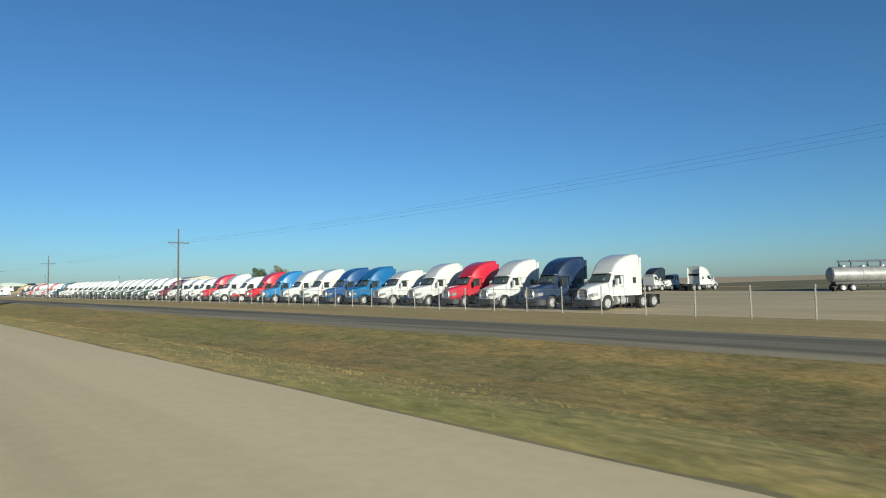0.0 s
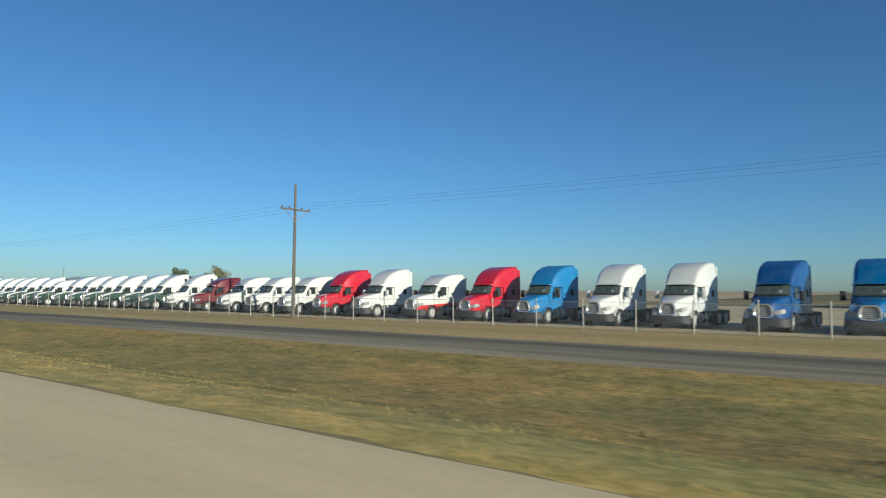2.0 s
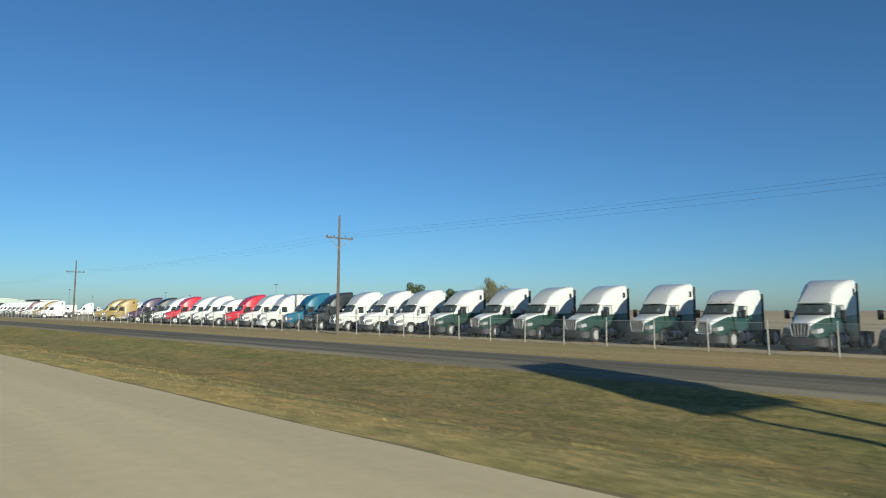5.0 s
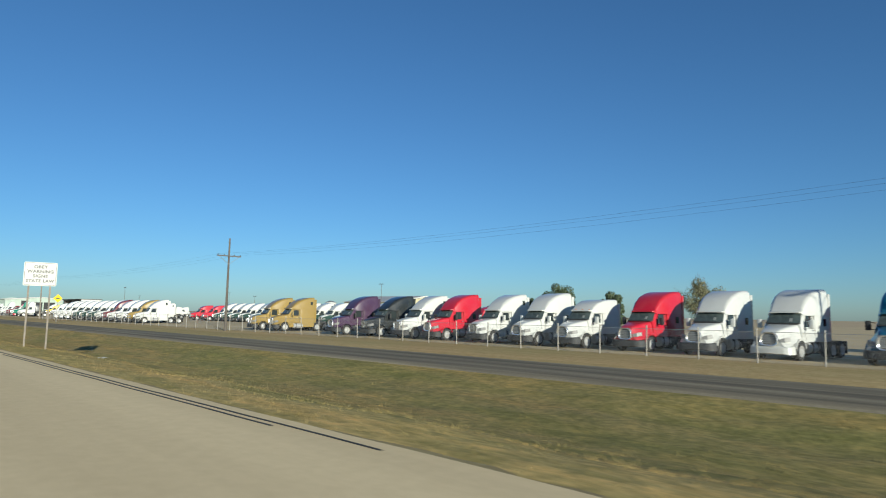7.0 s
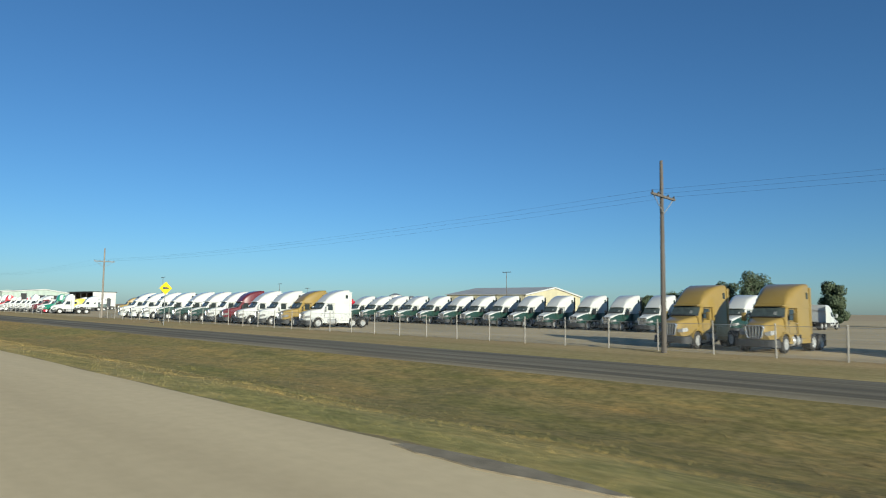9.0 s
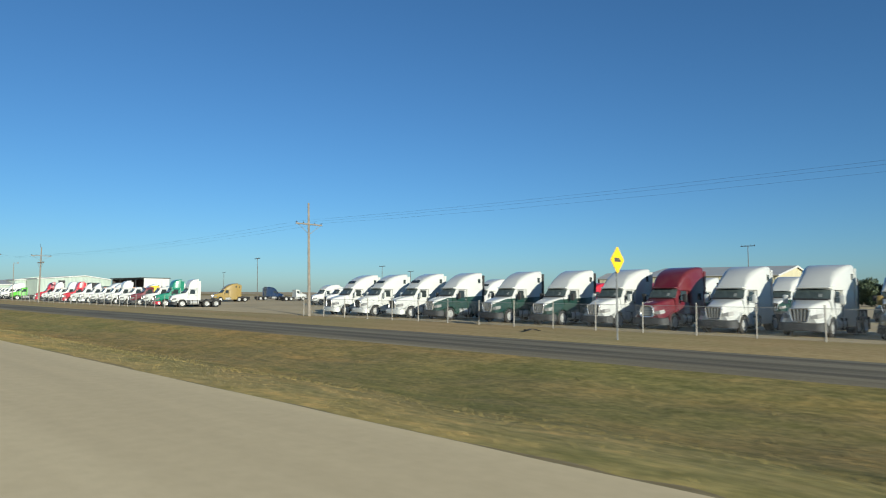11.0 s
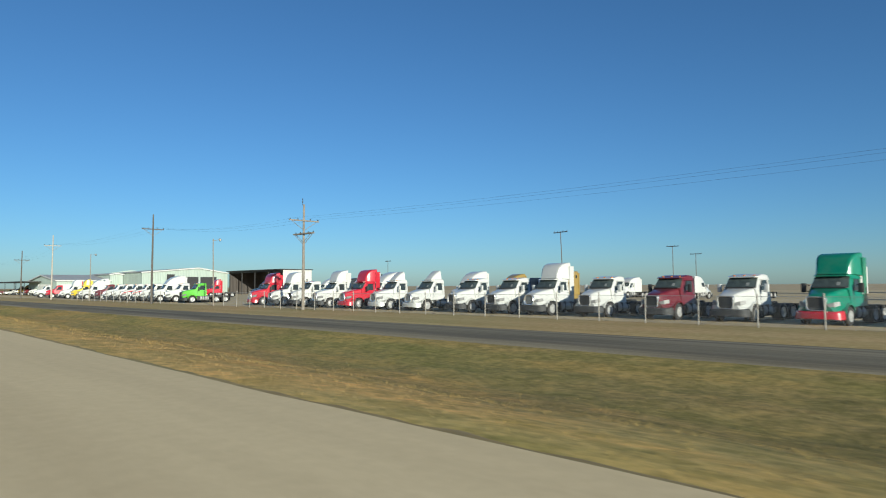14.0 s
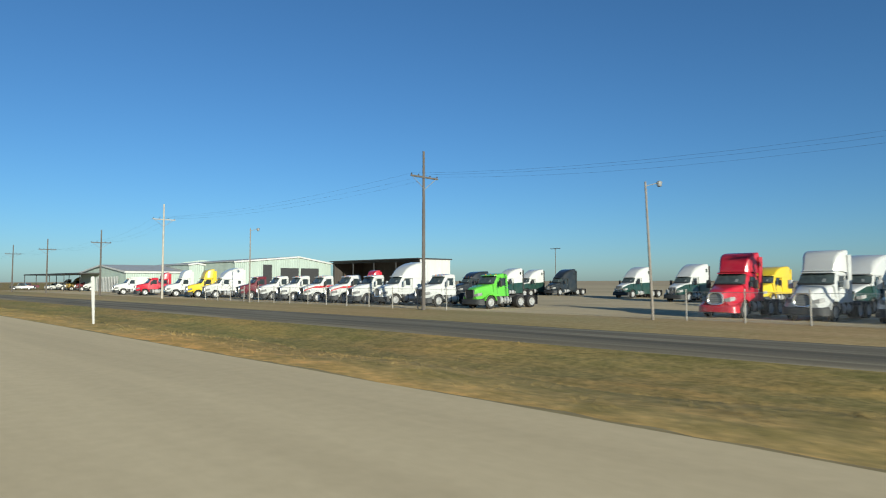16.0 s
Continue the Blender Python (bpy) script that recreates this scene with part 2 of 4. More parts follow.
GRAVEL = ground_mat("yard_gravel", [(0.3, (0.46, 0.37, 0.225)), (0.7, (0.58, 0.475, 0.295))], 4.0, 30, 0.3, 0.015,
                    [(0.09, [(0.35, (0.85, 0.84, 0.82)), (0.7, (1.08, 1.06, 1.04))], (1, 0.5, 1)), (0.35, [(0.4, (0.92, 0.91, 0.9)), (0.65, (1.05, 1.05, 1.05))], (1, 0.1, 1))])
ASPHALT = ground_mat("worn_asphalt", [(0.3, (0.23, 0.20, 0.14)), (0.7, (0.30, 0.262, 0.188))], 7.0, 60, 0.3, 0.006,
                     [(0.42, [(0.40, (0.60, 0.60, 0.61)), (0.56, (1.08, 1.07, 1.04))], (1, 0.004, 1)), (0.9, [(0.42, (0.78, 0.78, 0.79)), (0.56, (1.04, 1.04, 1.02))], (1, 0.06, 1)), (0.5, [(0.35, (0.85, 0.85, 0.85)), (0.65, (1.08, 1.07, 1.05))], (1, 0.08, 1))])
CONCRETE = ground_mat("pale_road_surface", [(0.3, (0.66, 0.52, 0.30)), (0.7, (0.74, 0.59, 0.35))], 5.0, 70, 0.25, 0.004,
                      [(0.6, [(0.35, (0.88, 0.87, 0.86)), (0.65, (1.05, 1.05, 1.05))], (1, 0.04, 1))])

# ---- ground ----
PROFILE = [(-3000, 0.2), (-60, 0.2), (-14, 0.5), (-9, 0.74), (4.3, 0.74), (5.2, 0.71), (6.2, 0.60), (7.4, 0.40), (9.5, -0.10), (12, -0.56), (14, -0.66), (17, -0.55),
           (20, -0.22), (27.6, -0.22), (29, -0.12), (32, -0.06), (35, -0.01), (45, 0.0), (140, 0.0), (260, 0.0), (3200, 1.0)]


def height(x):
    for (xa, za), (xb, zb) in zip(PROFILE, PROFILE[1:]):
        if x <= xb:
            return za + (zb - za) * (x - xa) / (xb - xa)
    return PROFILE[-1][1]


def bank(x, y):
    """The ground's height: the bank moves away from the highway where the shoulder widens towards the exit."""
    moved = np.interp(y, [0, 380, 412, 435, 460, 640], [0, 0, 1.6, 2.6, 3.0, 5.0]) * np.clip((19 - x) / 12, 0, 1)
    return np.interp(np.where(x > 4, np.maximum(x - moved, 4), x), [p[0] for p in PROFILE], [p[1] for p in PROFILE])


# the mown bank is uneven: low swells and hummocks, one to eight metres long
RIPPLE = np.random.default_rng(11)
WAVES = [(2 * math.pi / length, turn, phase, size) for length, turn, phase, size in zip(
    RIPPLE.uniform(1.1, 2.4, 14).tolist() + RIPPLE.uniform(3.0, 8.0, 8).tolist(), RIPPLE.uniform(-1.5, 1.5, 22), RIPPLE.uniform(0, 6.28, 22), [0.006] * 14 + [0.014] * 8)]


def swell(x, y):
    """How far the bank stands above its even profile; fades out towards both roads."""
    fade = np.clip((x - 5.2) / 3.0, 0, 1) * np.clip((19.6 - x) / 1.5, 0, 1)
    return fade * sum(size * np.sin(k * (x * math.cos(a) + y * math.sin(a)) + p) for k, a, p, size in WAVES)


def road_edge(y):
    """Where the highway's paved shoulder ends: it widens towards the exit."""
    return float(np.interp(y, [-60, 90, 250, 280, 345, 385, 410, 435, 460, 640], [4.35, 4.45, 4.7, 4.75, 4.45, 4.5, 5.1, 5.8, 6.15, 8.5])) + 0.05 * noise.noise((0, y * 0.45, 7)) + 0.02 * noise.noise((0, y * 2.1, 2))


def sheet(name, xs, ys, z, mat, label, category):
    bm = bmesh.new()
    grid = [[bm.verts.new((x, y, z(x, y))) for y in ys] for x in xs]
    for a, b in zip(grid, grid[1:]):
        for i in range(len(ys) - 1):
            bm.faces.new((a[i], b[i], b[i + 1], a[i + 1]))
    ob = new(name, bpy.data.meshes.new(name))
    finish(ob, bm, mat, 60)
    return tagged(ob, label, category, "", "structure")


BANK = [4.6 + 0.4 * k for k in range(39)]
sheet("ground", sorted({p[0] for p in PROFILE if not 4.4 < p[0] < 20} | set(BANK)), [-2500, -300, -60, -30] + [-10 + 0.8 * k for k in range(636)] + list(range(500, 620, 10)) + [800, 3200],
      lambda x, y: float(bank(x, y) + swell(x, y)), GRASS, "dry yellow-green roadside grass and flat far fields", "ground")
bm = bmesh.new()
lines = []
for y in [-300, -60, -30] + [-10 + 1.0 * k for k in range(520)] + list(range(520, 640, 20)) + [1500]:
    e = road_edge(y)
    lines.append([bm.verts.new((x, y, z)) for x, z in ((-9.2, 0.80), (-4, 0.80), (0, 0.80), (e - 0.5, 0.80), (e - 0.04, 0.797), (e, 0.755))])
for p, q in zip(lines, lines[1:]):
    for i in range(5):
        bm.faces.new((p[i], p[i + 1], q[i + 1], q[i]))
tagged(finish(new("road_highway", bpy.data.meshes.new("road_highway")), bm, CONCRETE, 20), "pale concrete highway lane and shoulder with ragged edge", "road", "", "structure")
bm = bmesh.new()
lines = []
for k in range(1040):
    y = -10 + 0.5 * k
    e, w = road_edge(y), 0.30 + 0.22 * noise.noise((4, y * 0.35, 1)) + 0.16 * noise.noise((9, y * 1.7, 1))
    lines.append([bm.verts.new((x, y, z)) for x, z in ((e - 0.03, 0.782), (e + 0.4 * w, min(0.772, float(bank(e + 0.4 * w, y)) + 0.03)), (e + max(w, 0.08), min(0.728, float(bank(e + max(w, 0.08), y)) - 0.012)))])
for p, q in zip(lines, lines[1:]):
    for i in range(2):
        bm.faces.new((p[i], p[i + 1], q[i + 1], q[i]))
tagged(finish(new("ground_fringe", bpy.data.meshes.new("ground_fringe")), bm, SAND, 60), "ragged fringe of sand and gravel along the shoulder", "ground", "", "structure")
sheet("road_frontage", [20.3, 20.6, 22, 23.8, 25.6, 27.0, 27.3], [-300] + list(range(-60, 640, 20)) + [1500],
      lambda x, y: -0.10 - 0.012 * abs(x - 23.8) - (0.08 if abs(x - 23.8) > 3.4 else 0), ASPHALT, "worn dark asphalt frontage road with faded wheel tracks", "road")
sheet("ground_verge", [27.35, 28.2, 29.5, 31, 33, 35.0, 35.6], [-300] + list(range(-60, 640, 10)) + [1500],
      lambda x, y: height(x) + (0.035 + 0.03 * noise.noise((x * 0.5, y * 0.1, 3)) if 27.5 < x < 35.5 else -0.02), SAND, "sandy tan verge with thin dry grass", "ground")
sheet("ground_field", [255, 265, 500, 1500, 3150], [-2400, -400, 0, 200, 400, 600, 1000, 3100], lambda x, y: height(x) + (-0.1 if x < 260 else 0.06), FIELD,
      "flat pale stubble fields beyond the yard", "field")
sheet("ground_pasture", [99, 100, 150, 280, 3100], [-2300, -400, 0, 40, 95], lambda x, y: -0.03 if x < 99.5 else height(x) + 0.12, PASTURE, "dark olive pasture behind the yard's end", "field")
sheet("ground_track", [131, 131.5, 137, 137.5], [-2000, -400, 0, 95], lambda x, y: 0.0 if x in (131, 137.5) else 0.17, SAND, "pale dirt track across the pasture", "track")
sheet("ground_yard", [35.4, 35.8, 60, 150, 270], list(range(-120, 640, 20)), lambda x, y: 0.03 if x > 35.5 else -0.03, GRAVEL,
      "pale beige gravel of the truck sales yard", "yard")


# ---- trucks ----
def wheel(parent, x, y, r, width, steer):
    hub = new("wheel", bpy.data.meshes.new("wheel"))
    bm = bmesh.new()
    side = -1 if y < 0 else 1
    m = Matrix.Translation((x, y, r)) @ Matrix.Rotation(side * math.pi / 2, 4, "Z")
    h = width / 2
    lathe(bm, [(-h, r * 0.55), (-h, r * 0.88), (-h * 0.8, r * 0.98), (-h * 0.3, r), (h * 0.3, r), (h * 0.8, r * 0.98), (h, r * 0.88), (h * 0.98, r * 0.6), (h * 0.2, r * 0.57)], m, 20)
    finish(hub, bm, RUBBER)
    hub.name = "wheel"
    hub.parent = parent
    bm = bmesh.new()
    if steer:
        lathe(bm, [(h * 0.6, r * 0.58), (h * 1.03, r * 0.61), (h * 1.0, r * 0.56), (h * 0.86, r * 0.46), (h * 0.9, r * 0.3), (h * 1.1, r * 0.2), (h * 1.15, r * 0.08)], m, 20)
    else:
        lathe(bm, [(h * 0.6, r * 0.58), (h * 1.02, r * 0.61), (h * 0.99, r * 0.56), (h * 0.78, r * 0.48), (h * 0.72, r * 0.3), (h * 0.97, r * 0.25), (h * 1.0, r * 0.06)], m, 20)
    part("rim", bm, ALLOY, hub)
    return hub


ROOFS = {
    "hi": [(2.18, 2.60, 0.88), (2.36, 2.92, 0.93), (2.68, 3.30, 1.0), (3.15, 3.62, 1.06), (3.8, 3.86, 1.1), (4.4, 3.98, 1.13), (4.95, 4.0, 1.13)],
    "mid": [(2.2, 2.58, 0.88), (2.45, 2.88, 0.94), (2.8, 3.14, 1.0), (3.4, 3.36, 1.06), (4.2, 3.46, 1.1), (4.95, 3.48, 1.1)],
    "day": [(2.2, 2.58, 0.86), (2.5, 2.74, 0.92), (2.9, 2.80, 0.95), (3.25, 2.76, 0.95)],
}


def grille_outline(kind, size):
    """Half-rounded grille outlines in the yz plane, shrunk towards their middle by size."""
    pts = []
    for k in range(28):
        a = 6.28318 * k / 28
        c, d = math.cos(a), math.sin(a)
        power = 0.62 if kind == "shield" else 0.3
        y, z = math.copysign(abs(c) ** power, c), math.copysign(abs(d) ** power, d)
        wide = {"shield": 0.47 - 0.05 * z, "bars": 0.44 + 0.06 * z, "frame": 0.47 + 0.02 * z}[kind]
        pts.append((y * wide * size, 1.15 + z * (0.36 if kind == "shield" else 0.34) * (size if kind == "shield" else size + 0.02)))
    return pts


def grille_of(root, kind, paint_key):
    """The radiator grille: a recessed mesh inside a dished bright surround, crossed by bars."""
    bm = bmesh.new()
    slab(bm, [(0.085, y, z) for y, z in grille_outline(kind, 0.9)], (0.07, 0, 0))
    grille = part("grille", bm, GRILLE_MESH if kind == "shield" else FRAME, root)
    rings = []
    bm = bmesh.new()
    thin = 0.74 if kind == "shield" else 0.90
    for x, size in ((0.17, 1.04), (0.04, 1.04), (0.01, 1.0), (0.02, (1 + thin) / 2), (0.09, thin)):
        rings.append([bm.verts.new((x, y, z)) for y, z in grille_outline(kind, size)])
    for p, q in zip(rings, rings[1:]):
        for i in range(28):
            bm.faces.new((p[i], p[(i + 1) % 28], q[(i + 1) % 28], q[i]))
    part("grille_surround", bm, CHROME if paint_key not in ("lime", "black") else FRAME, grille)
    bm = bmesh.new()
    if kind == "shield":
        for k in range(6):
            z = 0.90 + 0.1 * k
            box(bm, 0.05, 0.09, -0.41, 0.41, z - 0.008, z + 0.008)
        part("grille_bar", bm, PLASTIC, grille)
    elif kind == "bars":
        for u in (-0.6, -0.2, 0.2, 0.6):
            slab(bm, ((0.03, u * 0.36 - 0.022, 0.86), (0.03, u * 0.36 + 0.022, 0.86), (0.03, u * 0.46 + 0.022, 1.46), (0.03, u * 0.46 - 0.022, 1.46)), (0.055, 0, 0))
        part("grille_bar", bm, CHROME, grille)
    else:
        for k in range(9):
            z = 0.88 + 0.067 * k
            box(bm, 0.06, 0.084, -0.42, 0.42, z - 0.008, z + 0.008)
        part("grille_bar", bm, PLASTIC, grille)


def truck(name, paint_key, style, label):
    """A road tractor with its nose at the origin, its length along +x. style: hi, mid, round, day, tall (a day cab with a roof fairing)."""
    skylight = style == "lit"
    style = "round" if skylight else style
    body = PAINT[paint_key]
    full = style == "full"
    style = "hi" if full else style
    bumper_mat = PAINT["red"] if paint_key == "green" or (paint_key == "red" and style == "tall") else body if skylight or full or style == "sail" else PLASTIC
    root = thing(name, Matrix(), label, "truck", "trucks for sale")
    sleeper = style in ("hi", "mid", "round")
    back = 4.95 if sleeper else 3.25
    roof = "hi" if style == "round" else "day" if style in ("tall", "sail") else style
    axles = (5.35, 6.65) if sleeper else (4.6, 5.9)
    # nose and hood
    bm = bmesh.new()
    loft(bm, [(0.12, 0.74, 1.44, 0.80, 0.42, 0.12), (0.26, 0.75, 1.58, 1.0, 0.50, 0.16), (0.55, 0.84, 1.69, 1.05, 0.58, 0.2), (0.95, 1.07, 1.79, 1.13, 0.70, 0.22),
              (1.45, 1.07, 1.89, 1.16, 0.84, 0.22), (1.95, 0.95, 1.99, 1.16, 0.98, 0.16)])
    part("hood", bm, body, root)
    for s in (-1, 1):
        bm = bmesh.new()
        rings = []
        for k in range(10):
            a0 = radians(12 + 17.3 * k)
            c, d = math.cos(a0), math.sin(a0)
            rings.append([bm.verts.new((1.3 - r * c, s * y, 0.51 + r * d)) for r, y in ((0.60, 0.92), (0.60, 1.185), (0.67, 1.185), (0.69, 0.92))])
        for p, q in zip(rings, rings[1:]):
            for i in range(4):
                bm.faces.new((p[i], p[(i + 1) % 4], q[(i + 1) % 4], q[i]))
        bm.faces.new(rings[0][::-1])
        bm.faces.new(rings[-1])
        bmesh.ops.recalc_face_normals(bm, faces=bm.faces[:])
        part("fender_lip", bm, body, root)
    bm = bmesh.new()
    loft(bm, [(0.02, 0.38, 0.70, 0.74, 0.68, 0.1), (0.10, 0.34, 0.76, 1.0, 0.96, 0.12), (0.30, 0.33, 0.78, 1.16, 1.12, 0.1), (0.62, 0.36, 0.80, 1.18, 1.15, 0.1)])
    part("bumper", bm, bumper_mat, root)
    grille_of(root, "bars" if style == "round" and not skylight else "frame" if skylight or style == "day" or paint_key == "green" else "shield", paint_key)
    for s in (-1, 1):
        bm = bmesh.new()
        for (xa, ya, la, ha), (xb, yb, lb, hb) in (((0.08, 0.56, 0.98, 1.14), (0.20, 0.82, 0.98, 1.22)), ((0.20, 0.82, 0.98, 1.22), (0.46, 1.02, 1.06, 1.27))):
            slab(bm, ((xa, s * ya, la), (xb, s * yb, lb), (xb, s * yb * 0.96, hb), (xa, s * ya * 0.96, ha)), (0.12, -s * 0.06, 0))
        bmesh.ops.recalc_face_normals(bm, faces=bm.faces[:])
        part("headlight", bm, LAMP, root)
    # cab with its sloping windscreen
    bm = bmesh.new()
    sill = 0.5 if style == "round" else 0.98
    loft(bm, [(1.70, sill, 1.90, 1.10, 1.00, 0.12), (1.82, sill, 2.02, 1.12, 0.99, 0.14), (2.26, sill, 2.62, 1.14, 0.92, 0.16), (2.5, sill, 2.68, 1.15, 0.94, 0.16), (3.25, sill, 2.70, 1.15, 0.96, 0.16)])
    cab = part("cab", bm, body, root)
    bm = bmesh.new()
    for k in range(6):
        strip = []
        for u in (k / 3 - 1, (k + 1) / 3 - 1):
            bulge = 0.05 * (1 - u * u)
            strip.append(((1.83 - bulge, u * 0.93, 2.03), (2.22 - bulge, u * 0.84, 2.585)))
        slab(bm, (strip[0][0], strip[1][0], strip[1][1], strip[0][1]), (0.03, 0, -0.02))
    bmesh.ops.remove_doubles(bm, verts=bm.verts, dist=0.001)
    bmesh.ops.delete(bm, geom=[f for f in bm.faces if len({round(v.co.y, 3) for v in f.verts}) <= 2 and abs(f.normal.y) > 0.9 and abs(sum(v.co.y for v in f.verts) / len(f.verts)) < 0.8], context="FACES")
    part("windscreen", bm, SCREEN, cab)
    bm = bmesh.new()

    def on_glass(y, f, out):
        return (1.83 + 0.39 * f - 0.05 * (1 - (y / 0.9) ** 2) - 0.82 * out, y, 2.03 + 0.555 * f + 0.57 * out)
    slab(bm, (on_glass(-0.50, 0.12, 0.012), on_glass(-0.33, 0.12, 0.012), on_glass(-0.33, 0.45, 0.012), on_glass(-0.50, 0.45, 0.012)), (0.004, 0, -0.003))
    part("price_sheet", bm, PAPER, cab, "white paper sheet on the windscreen")
    bm = bmesh.new()
    loft(bm, [(1.98, 2.585, 2.64, 0.80, 0.80, 0.02), (2.24, 2.60, 2.68, 0.93, 0.93, 0.02), (2.34, 2.62, 2.70, 0.93, 0.93, 0.02)])
    part("sun_visor", bm, body, cab)
    bm = bmesh.new()
    loft(bm, [(1.66, 1.955, 2.0, 0.86, 0.84, 0.02), (1.84, 1.99, 2.035, 0.96, 0.95, 0.02)])
    part("cowl", bm, FRAME, cab, "black vented cowl below the windscreen")
    for y in (-0.6, 0.0, 0.6):
        bm = bmesh.new()
        box(bm, 2.30, 2.40, y - 0.045, y + 0.045, 2.69, 2.745, 0.012)
        part("marker_lamp", bm, AMBER, cab, "small amber roof marker lamp")
    for s in (-1, 1):
        bm = bmesh.new()

        def at(x, z):
            return (x, s * (1.15 - (z - 0.5) / 2.2 * 0.20 + 0.012), z)
        slab(bm, (at(2.18, 1.82), at(3.02, 1.80), at(3.02, 2.42), at(2.46, 2.42)), (0, -s * 0.03, 0))
        part("side_window", bm, GLASS, cab)
        bm = bmesh.new()
        box(bm, 2.02, 2.16, s * 1.42 - 0.13, s * 1.42 + 0.13, 1.72, 2.22, 0.04)
        rod(bm, (2.12, s * 1.1, 2.1), (2.09, s * 1.4, 2.16), 0.02, n=6)
        rod(bm, (2.12, s * 1.1, 1.75), (2.09, s * 1.4, 1.8), 0.02, n=6)
        part("mirror", bm, body if paint_key in ("white", "gold") else FRAME, root)
        bm = bmesh.new()
        box(bm, 2.95, 3.10, s * 1.165 - 0.02, s * 1.165 + 0.02, 1.62, 1.67)
        part("door_handle", bm, CHROME, cab)
        bm = bmesh.new()
        for p, q in (((2.04, 1.78), (2.04, 1.05)), ((3.10, 2.46), (3.10, 1.05)), ((2.04, 1.05), (3.10, 1.05)), ((2.40, 2.47), (3.10, 2.47)), ((2.04, 1.78), (2.40, 2.47))):
            rod(bm, at(*p), at(*q), 0.011, n=4)
        part("door_seam", bm, FRAME, cab, "dark door shut line")
        bm = bmesh.new()
        lathe(bm, [(0, 0.05), (0.02, 0.29), (0.06, 0.33), (1.15, 0.33), (1.19, 0.29), (1.21, 0.05)], Matrix.Translation((2.35, s * 0.9, 0.66)), 18)
        tank = part("fuel_tank", bm, ALLOY, root)
        bm = bmesh.new()
        for x in (2.62, 3.28):
            box(bm, x, x + 0.06, s * 0.9 - 0.345, s * 0.9 + 0.345, 0.33, 1.0)
        box(bm, 2.35, 3.5, s * 1.16 - 0.06, s * 1.16 + 0.06, 0.36, 0.40)
        part("tank_step", bm, FRAME, tank)
    # roof and sleeper
    bm = bmesh.new()
    if style == "round":
        loft(bm, [(2.16, 2.5, 2.60, 0.95, 0.84, 0.2), (2.3, 2.5, 2.80, 0.98, 0.86, 0.3), (2.65, 2.5, 3.18, 1.06, 0.93, 0.4), (3.1, 2.5, 3.5, 1.12, 1.0, 0.4),
                  (3.7, 2.5, 3.75, 1.16, 1.08, 0.3), (4.4, 2.5, 3.92, 1.18, 1.14, 0.22), (4.95, 2.5, 3.95, 1.18, 1.14, 0.2)])
    else:
        loft(bm, [(x, 2.45, z, min(1.2, w + 0.1), w, 0.26 if roof == "hi" else 0.18) for x, z, w in ROOFS[roof]])
    part("roof_fairing" if sleeper else "roof", bm, body, root)
    if sleeper:
        bm = bmesh.new()
        loft(bm, [(3.255, sill, 2.6, 1.15, 1.09, 0.05), (3.5, sill, 2.7, 1.2, 1.14, 0.05), (4.95, sill, 2.75, 1.2, 1.15, 0.05)])
        box_part = part("sleeper", bm, body, root)
        if style in ("hi", "round"):
            for s in (-1, 1):
                bm = bmesh.new()
                x0, x1, z0, z1 = (4.2, 4.55, 1.86, 2.28) if paint_key not in ("fleet", "gold") and style == "hi" else (4.45, 4.72, 3.05, 3.42)
                y = s * 1.185 if z0 < 2.4 else s * 1.165
                box(bm, x0, x1, y - 0.012, y + 0.012, z0, z1)
                part("sleeper_window", bm, GLASS, box_part)
        if skylight:
            bm = bmesh.new()
            slab(bm, ((2.49, -0.55, 3.11), (2.49, 0.55, 3.11), (2.69, 0.55, 3.32), (2.69, -0.55, 3.32)), (0.06, 0, -0.06))
            part("skylight", bm, GLASS, box_part)
        # rear extenders beside the gap to the trailer
        for s in (-1, 1):
            bm = bmesh.new()
            box(bm, 4.955, 5.2, s * 1.17 - 0.025, s * 1.17 + 0.025, 1.0, 3.72 if roof == "hi" else 3.2)
            part("side_extender", bm, body if paint_key != "fleet" else FRAME, root)
    if style != "round":
        for s in (-1, 1):
            bm = bmesh.new()
            box(bm, 3.62, min(back, 4.5), s * 0.85 - 0.25, s * 0.85 + 0.25, 0.42, 0.93, 0.03) if sleeper else box(bm, 1.96, 2.3, s * 0.95 - 0.18, s * 0.95 + 0.18, 0.35, 0.95, 0.03)
            part("step_box", bm, FRAME, root)
    if style == "tall":
        bm = bmesh.new()
        loft(bm, [(2.22, 2.70, 2.82, 0.78, 0.74, 0.08), (2.32, 2.70, 3.20, 0.86, 0.80, 0.14), (2.48, 2.70, 3.52, 0.94, 0.88, 0.16), (2.75, 2.68, 3.74, 1.02, 0.96, 0.16), (3.1, 2.64, 3.84, 1.06, 1.02, 0.14), (3.45, 2.6, 3.88, 1.08, 1.05, 0.12)])
        part("roof_fairing", bm, body, root)
        for s in (-1, 1):
            bm = bmesh.new()
            box(bm, 3.28, 3.75, s * 1.1 - 0.025, s * 1.1 + 0.025, 0.95, 3.6)
            part("side_extender", bm, body, root)
    if style == "sail":
        bm = bmesh.new()
        loft(bm, [(2.25, 2.70, 2.78, 0.50, 0.46, 0.06), (2.45, 2.70, 3.02, 0.60, 0.50, 0.16), (2.8, 2.70, 3.34, 0.68, 0.56, 0.2), (3.2, 2.68, 3.56, 0.74, 0.62, 0.2)])
        part("roof_sail", bm, body, root)
    # frame, coupling, mudguards
    bm = bmesh.new()
